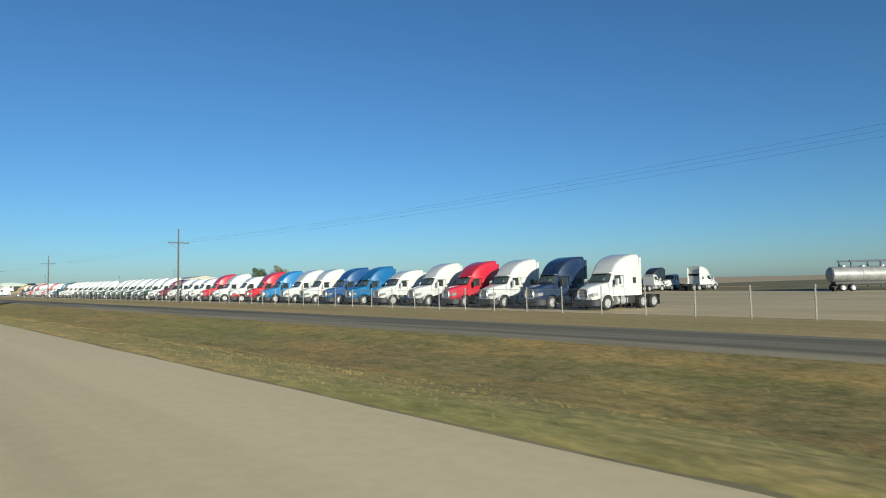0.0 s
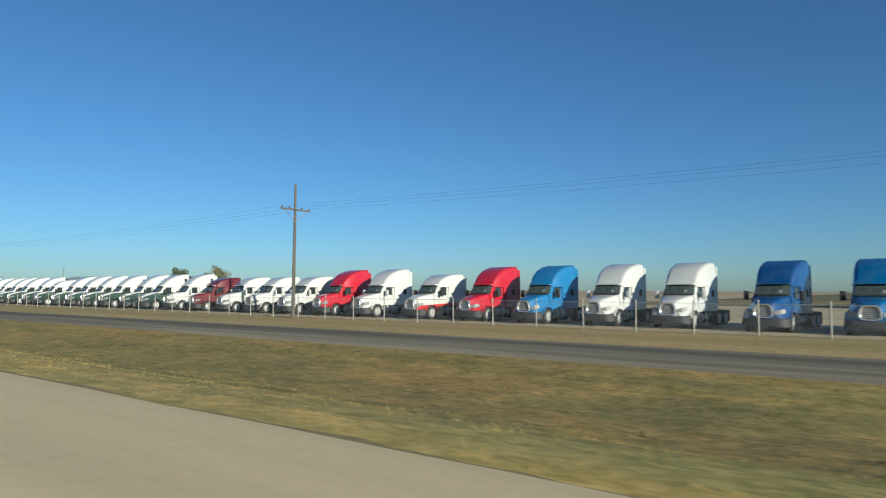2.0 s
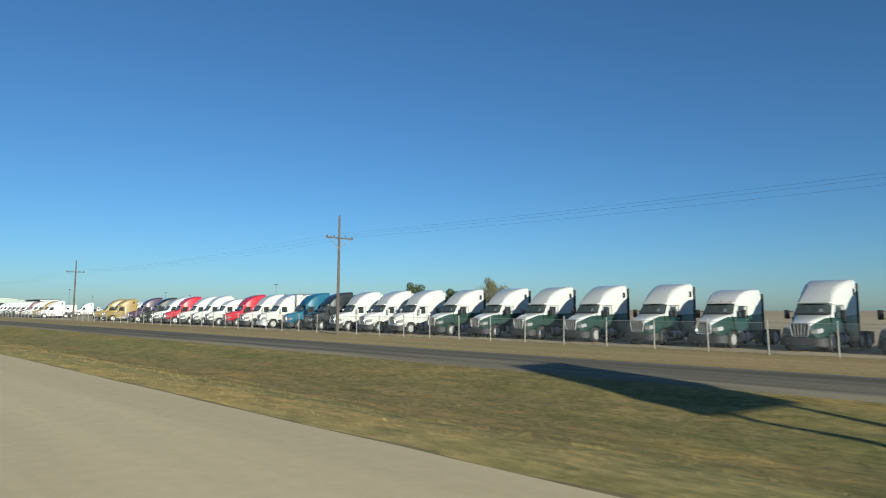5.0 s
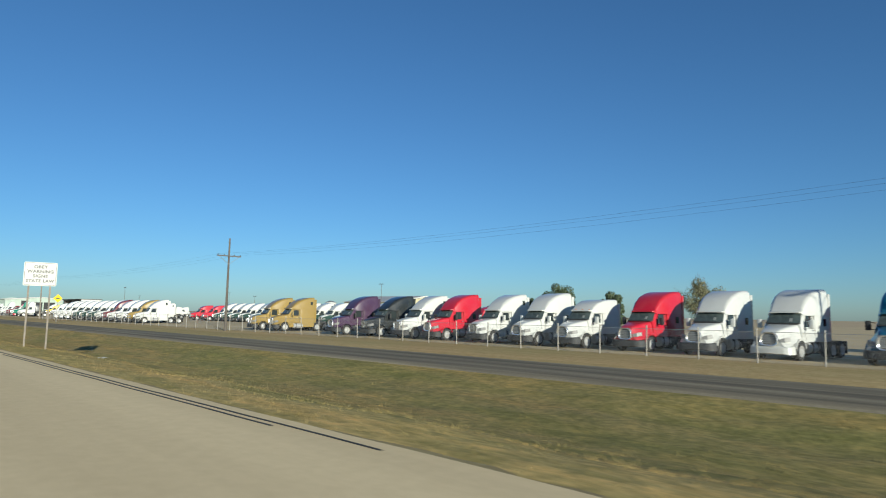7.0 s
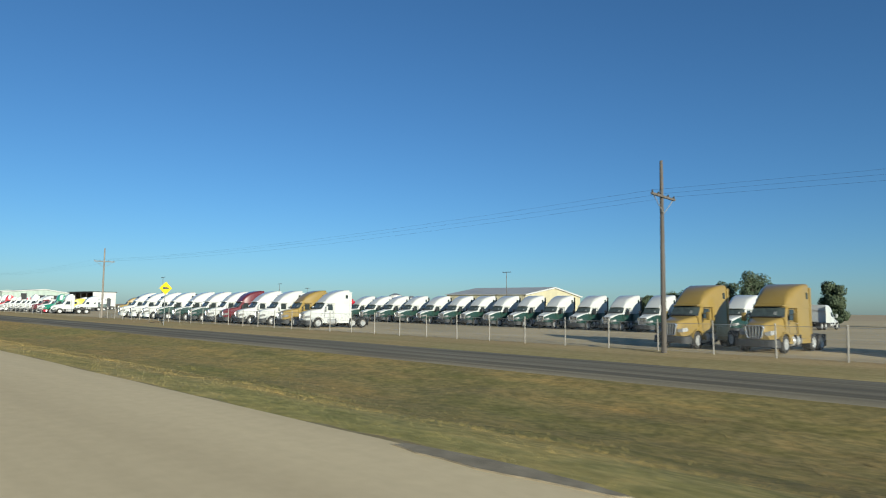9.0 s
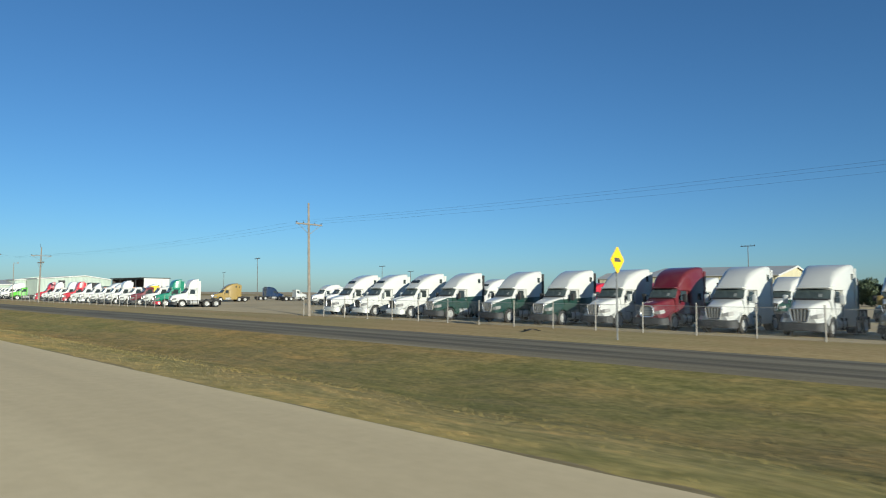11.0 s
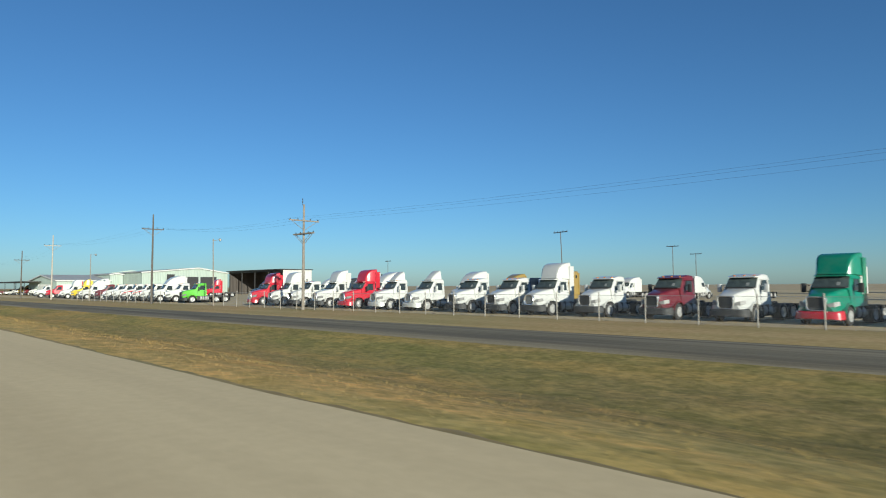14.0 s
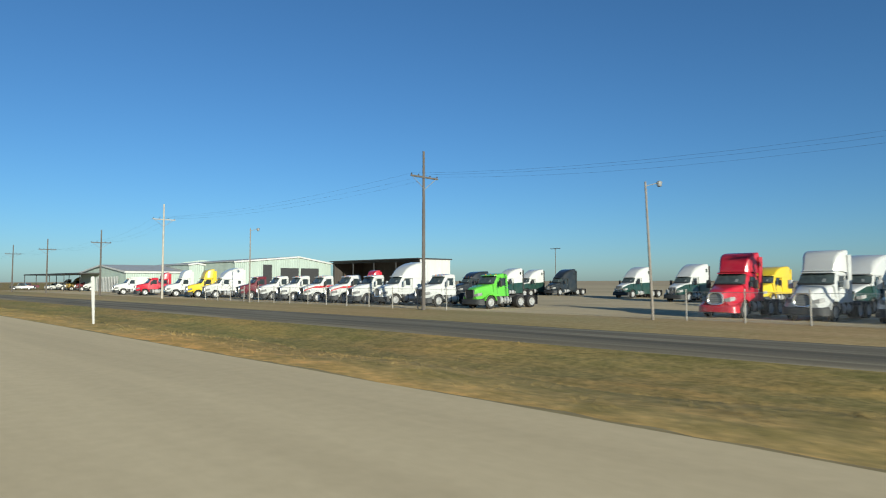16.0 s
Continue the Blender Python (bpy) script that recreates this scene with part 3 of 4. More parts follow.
    for s in (-1, 1):
        box(bm, 0.7, axles[1] + 0.75, s * 0.43 - 0.045, s * 0.43 + 0.045, 0.74, 1.0)
    for x in (axles[0] - 0.9, axles[0], axles[1], axles[1] + 0.7):
        box(bm, x - 0.06, x + 0.06, -0.42, 0.42, 0.78, 0.96)
    for x in axles:
        rod(bm, (x, -0.95, 0.5), (x, 0.95, 0.5), 0.09)
    rod(bm, (1.3, -0.95, 0.5), (1.3, 0.95, 0.5), 0.07)
    box(bm, 0.75, 2.3, -0.5, 0.5, 0.5, 1.05)
    part("chassis", bm, FRAME, root)
    bm = bmesh.new()
    mid = sum(axles) / 2
    lathe(bm, [(0, 0.1), (0.005, 0.5), (0.06, 0.5), (0.065, 0.1)], Matrix.Translation((mid, 0, 1.06)) @ Matrix.Rotation(-math.pi / 2, 4, "Y"), 18)
    box(bm, mid - 0.3, mid + 0.3, -0.45, 0.45, 0.98, 1.06)
    part("fifth_wheel", bm, FRAME, root)
    for s in (-1, 1):
        bm = bmesh.new()
        box(bm, axles[1] + 0.66, axles[1] + 0.69, s * 0.93 - 0.3, s * 0.93 + 0.3, 0.25, 0.98)
        part("mudflap", bm, RUBBER, root)
        wheel(root, 1.3, s * 1.03, 0.51, 0.29, True)
        for x in axles:
            wheel(root, x, s * 0.93, 0.51, 0.56, False)
    return root


WORDS = {"white": "white", "red": "bright red", "maroon": "dark maroon", "navy": "navy blue", "blue": "deep blue", "bright_blue": "bright metallic blue",
         "light_blue": "light blue", "black": "black", "teal": "dark teal", "purple": "dusty purple", "gold": "gold", "green": "red-bumpered green", "lime": "lime green",
         "yellow": "yellow", "white_stripe": "red-striped white", "fleet": "white over dark green", "white_red": "white and red"}
KINDS = {"hi": "high-roof sleeper tractor", "full": "high-roof sleeper tractor with painted bumper", "mid": "mid-roof sleeper tractor", "round": "round-roofed sleeper tractor", "lit": "round-roofed sleeper tractor with skylight",
         "day": "day cab tractor", "tall": "tall-faired day cab tractor", "sail": "small-sailed day cab tractor"}
BUILT = {}


def place_truck(colour, style, x, y, turn, where):
    m = Matrix.Translation((x, y, 0.03)) @ Matrix.Rotation(radians(turn), 4, "Z")
    key = (colour, style)
    if key not in BUILT:
        ob = truck("truck", colour, style, f"{WORDS[colour]} {KINDS[style]}")
        ob.matrix_world = m
        BUILT[key] = ob
    else:
        ob = copy_thing(BUILT[key], m)
    tagged(ob, f"{WORDS[colour]} {KINDS[style]} {where}")
    return ob


# front row along the fence: where its sleeper's near corner stands along the road, colour, shape
FRONT = """24.2 white hi,28.9 navy hi,33.7 white hi,38.3 red hi,42.9 white hi,48.4 white mid,53.0 bright_blue hi,57.7 blue hi,62.7 white hi,67.2 white hi,
72.0 light_blue hi,76.8 red hi,81.7 white_red mid,87.2 white hi,92.0 red hi,96.4 white mid,101.0 white mid,105.6 white mid,110.5 maroon mid,115.2 white round,
119.9 fleet hi,124.5 fleet hi,129.1 fleet hi,133.6 fleet hi,137.7 fleet hi,142.2 fleet hi,147.2 fleet mid,151.4 fleet hi,156.2 fleet hi,160.8 fleet hi,165.1 fleet hi,
170.0 fleet hi,174.9 white hi,179.2 white hi,183.9 white hi,188.3 black hi,192.7 teal hi,198.1 white full,202.3 white hi,206.8 red hi,211.6 white mid,215.6 white hi,
220.0 white round,225.3 red hi,229.3 white round,234.1 black round,239.4 purple hi,251.5 gold round,256.3 gold round,294.7 white round,298.8 gold round,303.2 white round,
307.6 white round,311.7 maroon hi,315.4 white round,319.6 fleet hi,324.2 fleet hi,330.5 fleet hi,335.0 white lit,339.7 white lit,344.0 white lit"""
for item in FRONT.replace("\n", "").split(","):
    y, colour, style = item.split()
    style = "round" if colour == "fleet" and style == "hi" else style
    place_truck(colour, style, 36.95 + random.uniform(-0.15, 0.15), float(y) + 1.85, -6 + random.uniform(-1, 1), "nosed to the fence")
DAYS = """380.0 white tall,385.0 green tall,389.7 white day,394.1 maroon day,399.0 white day,403.5 white tall,407.1 white day,411.3 white day,416.6 white sail,421.5 white sail,426.1 red tall,
430.9 white tall,435.7 white day,440.0 white tall,444.5 red tall,463.4 lime day,469.4 white day,474.7 white hi,478.8 white day,482.4 white_stripe day,487.1 white_stripe day,491.4 white day,
496.0 white day,500.8 maroon day,509.9 white hi,514.6 yellow tall,521.8 white tall,533.2 red day,542.5 white day"""
for item in DAYS.replace("\n", "").split(","):
    y, colour, style = item.split()
    place_truck(colour, style, 37.2 + random.uniform(-0.15, 0.15), float(y) + 1.75, -7 + random.uniform(-1, 1), "nosed to the fence")
# second row, deeper in the yard
SECOND = "261.6 265.9 270.0 274.1 278.2 282.6 286.9 290.8 294.7 298.6 302.9 307.4 311.5 315.4 319.4"
for y in SECOND.split():
    place_truck("fleet", "round", 61.6, float(y) + 1.85, -5 + random.uniform(-0.8, 0.8), "in the second row")
YARD = """red mid 61.8 327.0 -5,red mid 61.8 333.6 -5,red hi 96.0 276.3 -8,white mid 61.2 375.6 -6,white day 61.4 379.8 -8,white mid 62.0 384.6 -4,
bright_blue hi 92.0 383.5 -6,gold round 96.0 387.5 -4,white tall 91.5 379.0 -7,white hi 92.0 372.0 -6,red mid 97.0 369.6 -5,white mid 97.0 431.5 -8,
navy mid 93.0 441.5 172,white day 93.0 431.0 172,white mid 97.0 416.5 172,white day 99.0 411.0 -6,fleet round 72.0 471.3 -9,fleet round 62.5 460.2 -9,black round 78.0 486.0 -6,fleet round 66.0 487.0 -6,fleet round 76.0 490.5 -6,
yellow mid 59.0 451.2 -6,gold round 64.0 422.9 -6,gold round 73.0 438.0 -6,white hi 56.0 431.0 -5,fleet round 47.5 441.8 -6,fleet round 47.0 437.0 -5,
white hi 105.5 47.6 168,white day 101.0 54.6 -10,black hi 97.5 56.6 -8,white day 98.5 53.4 172,yellow mid 56.0 187.4 174,red mid 56.0 193.0 174,white mid 106.0 264.2 172,black mid 60.5 488.5 -6,white lit 57.5 345.6 -6,red tall 45.5 551.5 -6,red tall 60.5 509.0 -6,maroon day 46.5 598.0 -6,gold mid 46.5 606.0 -6,white day 46.5 591.5 -6,white day 47.0 615.0 -6"""
for item in YARD.replace("\n", "").split(","):
    colour, style, x, y, turn = item.split()
    place_truck(colour, style, float(x), float(y), float(turn), "deeper in the yard")


# ---- utility poles, light poles and cables ----


def utility_pole(x, y, top, arms, pale=False, lean=0.0):
    z0 = height(x) - 0.3
    root = thing("utility_pole", Matrix.Translation((x, y, z0)) @ Matrix.Rotation(-lean, 4, "X"), ("pale " if pale else "dark weathered ") + "wooden utility pole with crossarm beside the road", "utility pole", "utility poles")
    bm = bmesh.new()
    rod(bm, (0, 0, 0), (0.03, 0.0, top - z0), 0.16, 0.09, 10)
    wood = PALE_WOOD if y == 516.0 else MID_WOOD if pale else POLE_WOOD
    part("shaft", bm, wood, root)
    for z, half, branch in arms:  # a branch arm lies along the road, doubled, and carries the line into the yard
        turn = Matrix.Rotation(math.pi / 2 if branch else 0.0, 4, "Z")
        sides = (-0.115, 0.115) if branch else (-0.115,)
        bm = bmesh.new()
        for o in sides:
            box(bm, -half, half, o - 0.055, o + 0.055, z - z0 - 0.06, z - z0 + 0.06)
        bm.transform(turn)
        arm = part("crossarm", bm, wood, root)
        for o in sides:
            for s in (-1, 1):
                bm = bmesh.new()
                rod(bm, (0, o, z - z0 - 0.95), (s * half * 0.85, o, z - z0 - 0.05), 0.026, n=6)
                bm.transform(turn)
                part("brace", bm, wood if branch else GALV, arm)
        for s in (-1, -0.45, 0.45, 1):
            bm = bmesh.new()
            lathe(bm, [(0, 0.03), (0.05, 0.055), (0.1, 0.05), (0.15, 0.03)], turn @ Matrix.Translation((s * half * 0.94, -0.11, z - z0 + 0.06)) @ Matrix.Rotation(-math.pi / 2, 4, "Y"), 8)
            part("insulator", bm, PLASTIC, arm)
    if y == 429.5:
        bm = bmesh.new()
        lathe(bm, [(0, 0.025), (0.25, 0.02), (0.27, 0.055), (0.38, 0.055), (0.4, 0.02), (0.55, 0.02), (0.57, 0.05), (0.66, 0.04)], Matrix.Translation((-0.12, 0, top - z0 - 0.1)) @ Matrix.Rotation(-math.pi / 2, 4, "Y"), 8)
        part("pin_insulator", bm, PLASTIC, root)
    return root


POLES = [(33.2, 92.2, 10.6), (33.5, 180.0, 10.6), (33.4, 256.8, 10.6), (34.2, 345.0, 10.6), (33.8, 429.5, 10.6), (33.9, 467.0, 12.3), (33.8, 516.0, 12.4), (33.8, 540.0, 10.4), (33.8, 570.0, 10.4), (33.8, 597.0, 10.4)]
for x, y, top in POLES:
    arms = [(top - 2.05, 1.45, False)]
    if y == 429.5:
        arms = [(8.55, 1.65, False), (7.3, 1.6, True)]
    utility_pole(x, y, 10.15 if y == 429.5 else top, arms, pale=y in (345.0, 429.5, 516.0), lean=0.05 if y == 345.0 else 0.0)


def light_pole(x, y, top, lamp=True, pale=True, lean=0.0):
    z0 = height(x) - 0.2
    root = thing("yard_light_pole" if lamp else "utility_pole", Matrix.Translation((x, y, z0)) @ Matrix.Rotation(-lean, 4, "X"), "slim pale wooden pole with a small lamp" if lamp else "distant dark utility pole with one crossarm", "light pole" if lamp else "utility pole", "yard light poles" if lamp else "far utility poles")
    bm = bmesh.new()
    rod(bm, (0, 0, 0), (0, 0, top - z0), 0.085, 0.055, 8)
    part("shaft", bm, MID_WOOD if pale else POLE_WOOD, root)
    if lamp:
        bm = bmesh.new()
        rod(bm, (0, 0, top - z0 - 0.25), (0.55, -0.5, top - z0 - 0.1), 0.025, n=6)
        arm = part("arm", bm, GALV, root)
        bm = bmesh.new()
        lathe(bm, [(0, 0.05), (0.05, 0.13), (0.28, 0.16), (0.34, 0.08)], Matrix.Translation((0.6, -0.55, top - z0 - 0.32)) @ Matrix.Rotation(-math.pi / 2, 4, "Y"), 10)
        part("lamp_head", bm, GALV, arm)
    else:
        bm = bmesh.new()
        box(bm, -0.06, 0.06, -1.2, 1.2, top - z0 - 0.2, top - z0 - 0.08)
        for s_ in (-1.1, -0.45, 0.45, 1.1):
            rod(bm, (0, s_, top - z0 - 0.1), (0, s_, top - z0 + 0.08), 0.045, n=6)
        part("crossarm", bm, FRAME, root)
    return root


light_pole(33.9, 448.4, 7.9, lean=0.04)
light_pole(34.0, 493.7, 7.9)
light_pole(78.7, 430.0, 10.2, False, False, 0.04)
light_pole(119.0, 431.7, 9.8, False, False)
light_pole(130.5, 432.0, 8.7, False, False)
light_pole(118.0, 333.0, 11.0, False, False)
light_pole(110.0, 506.3, 9.0, False, False)

# overhead cables from pole to pole
for off, drop, sag in ((-1.36, 1.90, 0.7), (1.36, 1.90, 0.75), (0.55, 1.80, 0.65)):
    bm = bmesh.new()
    rings = []
    for (xa, ya, ta), (xb, yb, tb) in zip([(33.0, 0.0, 10.6)] + POLES, POLES + [(33.8, 660.0, 10.4)]):
        for k in range(8):
            u = k / 8
            x, y, z = xa + (xb - xa) * u + off, ya + (yb - ya) * u - 0.1, ta + (tb - ta) * u - drop + 0.03 - sag * 4 * u * (1 - u)
            rings.append([bm.verts.new((x + dx, y, z + dz)) for dx, dz in ((0.004, 0), (0, 0.004), (-0.004, 0), (0, -0.004))])
    for p, q in zip(rings, rings[1:]):
        for i in range(4):
            bm.faces.new((p[i], p[(i + 1) % 4], q[(i + 1) % 4], q[i]))
    ob = part("power_cable", bm, WIRE)
    tagged(ob, "thin dark overhead power cable sagging between poles", "cable", "power cables")


# ---- chain-link yard fence ----
MESH, _, mp_ = nodes_of("chain_link_wire")
mp_.inputs["Base Color"].default_value, mp_.inputs["Metallic"].default_value, mp_.inputs["Roughness"].default_value = (0.45, 0.45, 0.44, 1), 0.7, 0.5
FX = 34.3
fence = tagged(new("fence"), "galvanised pipe fence with top rail around the yard", "fence")
fence.matrix_world = Matrix.Translation((FX, 0, -0.02))
post_mesh = None
for k in range(180):
    y = 8.0 + (86.75 - 8.0) % 3.05 + 3.05 * k
    if y > 506:
        break
    if 346.5 < y < 376 or 447 < y < 463:
        continue
    if post_mesh is None:
        bm = bmesh.new()
        rod(bm, (0, 0, -0.1), (0, 0, 1.74), 0.038, n=8)
        lathe(bm, [(0, 0.05), (0.04, 0.045), (0.07, 0.015)], Matrix.Translation((0, 0, 1.73)) @ Matrix.Rotation(-math.pi / 2, 4, "Y"), 8)
        p = part("post", bm, POST_PAINT, fence)
        post_mesh = p.data
    else:
        p = new("post", post_mesh)
        p.parent = fence
    p.location = (random.uniform(-0.04, 0.04), y, random.uniform(-0.05, 0.03))
    p.rotation_euler = (random.uniform(-0.02, 0.02), random.uniform(-0.02, 0.02), 0)
bm = bmesh.new()
for ya, yb in ((24, 346), (377, 446.5), (464, 506)):
    rod(bm, (0, ya, 1.62), (0, yb, 1.62), 0.014, n=6)
part("top_rail", bm, GALV, fence)
bm = bmesh.new()
for z in (0.5, 1.05):
    for ya, yb in ((8, 346), (377, 446.5), (464, 506)):
        rod(bm, (0.03, ya, z), (0.03, yb, z), 0.004, n=4)
part("wire", bm, MESH, fence)
verts, faces = [], []
for ya, yb in ((24, 346), (377, 446.5), (464, 506)):
    for lean in (-1, 1):
        for k in range(int((yb - ya) / 0.075)):
            y = ya + 0.075 * k
            e = min(max(y + lean * 1.55, ya), yb)
            i, top = len(verts), 0.06 + abs(e - y)
            verts += [(0.02, y, 0.06), (0.02, y + 0.0042, 0.06), (0.02, e + 0.0042, top), (0.02, e, top)]
            faces.append((i, i + 1, i + 2, i + 3))
me = bpy.data.meshes.new("chain_link")
me.from_pydata(verts, [], faces)
me.materials.append(MESH)
link = tagged(new("chain_link", me), "fine grey chain-link wire mesh", "", "", "stuff")
link.parent = fence


# ---- road signs ----
def text_mesh(name, body, size, mat, parent, loc, spacing=1.05, bold=0.0, label=""):
    """Lettering of the built-in font, upright, read from the -y side."""
    cu = bpy.data.curves.new(name, "FONT")
    cu.body, cu.size, cu.align_x, cu.align_y, cu.space_character, cu.offset, cu.extrude = body, size, "CENTER", "CENTER", spacing, bold, 0.002
    cu.resolution_u = 3
    tmp = bpy.data.objects.new(name, cu)
    scene.collection.objects.link(tmp)
    me = bpy.data.meshes.new_from_object(tmp)
    bpy.data.objects.remove(tmp)
    me.materials.clear()
    me.materials.append(mat)
    ob = new(name, me)
    ob.parent = parent
    ob.matrix_basis = Matrix.Translation(loc) @ Matrix.Rotation(math.pi / 2, 4, "X")
    return tagged(ob, label) if label else ob


def panel(bm, x0, x1, z0, z1, r, y0, y1, n=5):
    """A plate with rounded corners, standing in the xz plane."""
    pts = []
    for cx, cz, a0 in ((x1 - r, z1 - r, 0), (x0 + r, z1 - r, 90), (x0 + r, z0 + r, 180), (x1 - r, z0 + r, 270)):
        for k in range(n + 1):
            a = radians(a0 + 90 * k / n)
            pts.append((cx + r * math.cos(a), cz + r * math.sin(a)))
    front = [bm.verts.new((x, y0, z)) for x, z in pts]
    rear = [bm.verts.new((x, y1, z)) for x, z in pts]
    bm.faces.new(front)
    bm.faces.new(rear[::-1])
    for i in range(len(pts)):
        j = (i + 1) % len(pts)
        bm.faces.new((front[i], rear[i], rear[j], front[j]))
    return bm


def exit_sign():
    root = thing("exit_sign", Matrix.Translation((12.18, 124.9, 0)) @ Matrix.Rotation(radians(-8), 4, "Z"), "green highway exit sign with white lettering on two steel posts", "road sign")
    for x in (-0.88, 0.88):
        bm = bmesh.new()
        box(bm, x - 0.09, x + 0.09, 0.06, 0.20, -1.0, 5.6)
        part("post", bm, GALV, root)
    for name, z0, z1, half in (("main_panel", 3.30, 5.62, 1.43), ("exit_tab", 5.55 + 0.08, 6.22, 1.40)):
        bm = bmesh.new()
        panel(bm, -half, half, z0, z1, 0.16 if z0 < 5 else 0.06, 0.0, 0.05)
        face = part(name, bm, WHITE_SIGN, root, "white border of the sign plate", smooth=0)
        bm = bmesh.new()
        panel(bm, -half + 0.05, half - 0.05, z0 + 0.05, z1 - 0.05, 0.13 if z0 < 5 else 0.04, -0.006, 0.0)
        part("green_face", bm, GREEN_SIGN, face, smooth=0)
        if z0 > 5:
            text_mesh("lettering", "EXIT", 0.36, WHITE_SIGN, face, (-0.72, -0.012, 5.92), 1.15, 0.012)
            text_mesh("numerals", "109", 0.52, WHITE_SIGN, face, (0.72, -0.012, 5.93), 1.1, 0.014)
        else:
            bm = bmesh.new()
            panel(bm, -0.68, 0.68, 4.38, 5.42, 0.04, -0.012, -0.006)
            shield = part("route_plate", bm, WHITE_SIGN, face, "white square route plate", smooth=0)
            text_mesh("numerals", "294", 0.62, BLACK_SIGN, face, (0, -0.018, 4.74), 1.05, 0.012)
            text_mesh("lettering", "F.M.", 0.2, BLACK_SIGN, face, (0, -0.018, 5.22), 1.05, 0.004)
            text_mesh("fraction", "1/2", 0.46, WHITE_SIGN, face, (-0.70, -0.014, 3.76), 1.0, 0.014)
            text_mesh("lettering", "MILE", 0.38, WHITE_SIGN, face, (0.48, -0.014, 3.74), 1.15, 0.014)
    bm = bmesh.new()
    for z in (3.6, 4.45, 5.3):
        box(bm, -1.3, 1.3, 0.055, 0.095, z, z + 0.08)
    part("rail", bm, GALV, root)


def warning_notice():
    root = thing("notice_sign", Matrix.Translation((7.2, 221.3, 0)) @ Matrix.Rotation(radians(-10), 4, "Z"), "white rectangular notice sign with black lettering on two posts", "road sign")
    for x in (-0.42, 0.42):
        bm = bmesh.new()
        box(bm, x - 0.035, x + 0.035, 0.03, 0.10, 0.0, 4.2)
        part("post", bm, MID_WOOD, root)
    bm = bmesh.new()
    panel(bm, -0.65, 0.65, 3.24, 4.32, 0.05, 0.0, 0.025)
    face = part("plate", bm, WHITE_SIGN, root, smooth=0)
    bm = bmesh.new()
    for x0, x1, z0, z1 in ((-0.62, 0.62, 4.275, 4.29), (-0.62, 0.62, 3.27, 3.285), (-0.62, -0.605, 3.285, 4.275), (0.605, 0.62, 3.285, 4.275)):
        box(bm, x0, x1, -0.004, 0.0, z0, z1)
    part("border", bm, BLACK_SIGN, face, smooth=0)
    for body, z, size in (("OBEY", 4.10, 0.20), ("WARNING", 3.89, 0.20), ("SIGNS", 3.68, 0.20), ("STATE LAW", 3.46, 0.19)):
        text_mesh("lettering", body, size, BLACK_SIGN, face, (0, -0.006, z), 1.1, 0.006)


def diamond_sign():
    root = thing("warning_sign", Matrix.Translation((29.4, 311.4, 0)), "yellow diamond warning sign with a black symbol on a post", "road sign")
    bm = bmesh.new()
    box(bm, -0.035, 0.035, 0.03, 0.09, -0.4, 4.3)
    part("post", bm, GALV, root)
    bm = bmesh.new()
    panel(bm, -0.5, 0.5, -0.5, 0.5, 0.06, 0.0, 0.02)
    bmesh.ops.rotate(bm, verts=bm.verts, cent=(0, 0, 0), matrix=Matrix.Rotation(math.pi / 4, 3, "Y"))
    bmesh.ops.translate(bm, verts=bm.verts, vec=(0, 0, 3.95))
    plate = part("plate", bm, YELLOW_SIGN, root, smooth=0)
    bm = bmesh.new()
    box(bm, -0.32, 0.2, -0.006, 0.0, 3.86, 4.06)
    box(bm, 0.2, 0.34, -0.006, 0.0, 3.86, 3.98)
    part("symbol", bm, BLACK_SIGN, plate, smooth=0)


exit_sign()
warning_notice()
diamond_sign()
for x, y, h, lean in ((6.95, 424.8, 1.67, -0.075), (7.4, 456.2, 1.72, -0.04)):
    root = thing("marker_post", Matrix.Translation((x, y, float(bank(x, y)) - 0.05)) @ Matrix.Rotation(lean, 4, "Y"), "white flexible roadside marker post standing in grass", "marker post", "marker posts")
    bm = bmesh.new()
    slab(bm, ((-0.032, -0.012, 0), (0.032, -0.012, 0), (0.055, -0.02, h * 0.8), (0.055, -0.02, h - 0.03), (0.03, -0.02, h), (-0.03, -0.02, h), (-0.055, -0.02, h - 0.03), (-0.055, -0.02, h * 0.8)), (0, 0.035, 0))
    part("blade", bm, WHITE_SIGN, root, smooth=0)


# ---- trees ----
LEAF, lnt, lp = nodes_of("tree_leaves")
rnd = lnt.nodes.new("ShaderNodeNewGeometry")
lnt.links.new(ramp(lnt, rnd.outputs["Random Per Island"], [(0.0, (0.042, 0.062, 0.03)), (0.6, (0.055, 0.078, 0.036)), (1.0, (0.07, 0.092, 0.044))]), lp.inputs["Base Color"])
lp.inputs["Roughness"].default_value = 0.75
LEAF_DRY, lnt, lp = nodes_of("sparse_autumn_leaves")
rnd = lnt.nodes.new("ShaderNodeNewGeometry")
lnt.links.new(ramp(lnt, rnd.outputs["Random Per Island"], [(0.0, (0.09, 0.10, 0.045)), (0.6, (0.14, 0.14, 0.075)), (1.0, (0.20, 0.18, 0.115))]), lp.inputs["Base Color"])
lp.inputs["Roughness"].default_value = 0.8
BARK = plain("bark", (0.12, 0.095, 0.07), 0.9, 0, 0.35, 5)


def tree(x, y, tall, wide, seed, dry=False, base=0.25, count=2600):
    rng = random.Random(seed)
    root = thing("tree", Matrix.Translation((x, y, -0.1)), "sparse pale autumn tree beyond the yard" if dry else "dense dark green tree beyond the yard", "tree", "trees")
    bm = bmesh.new()
    rod(bm, (0, 0, 0), (0.1, 0, tall * 0.45), 0.032 * tall, 0.018 * tall, 9)
    lumps = []
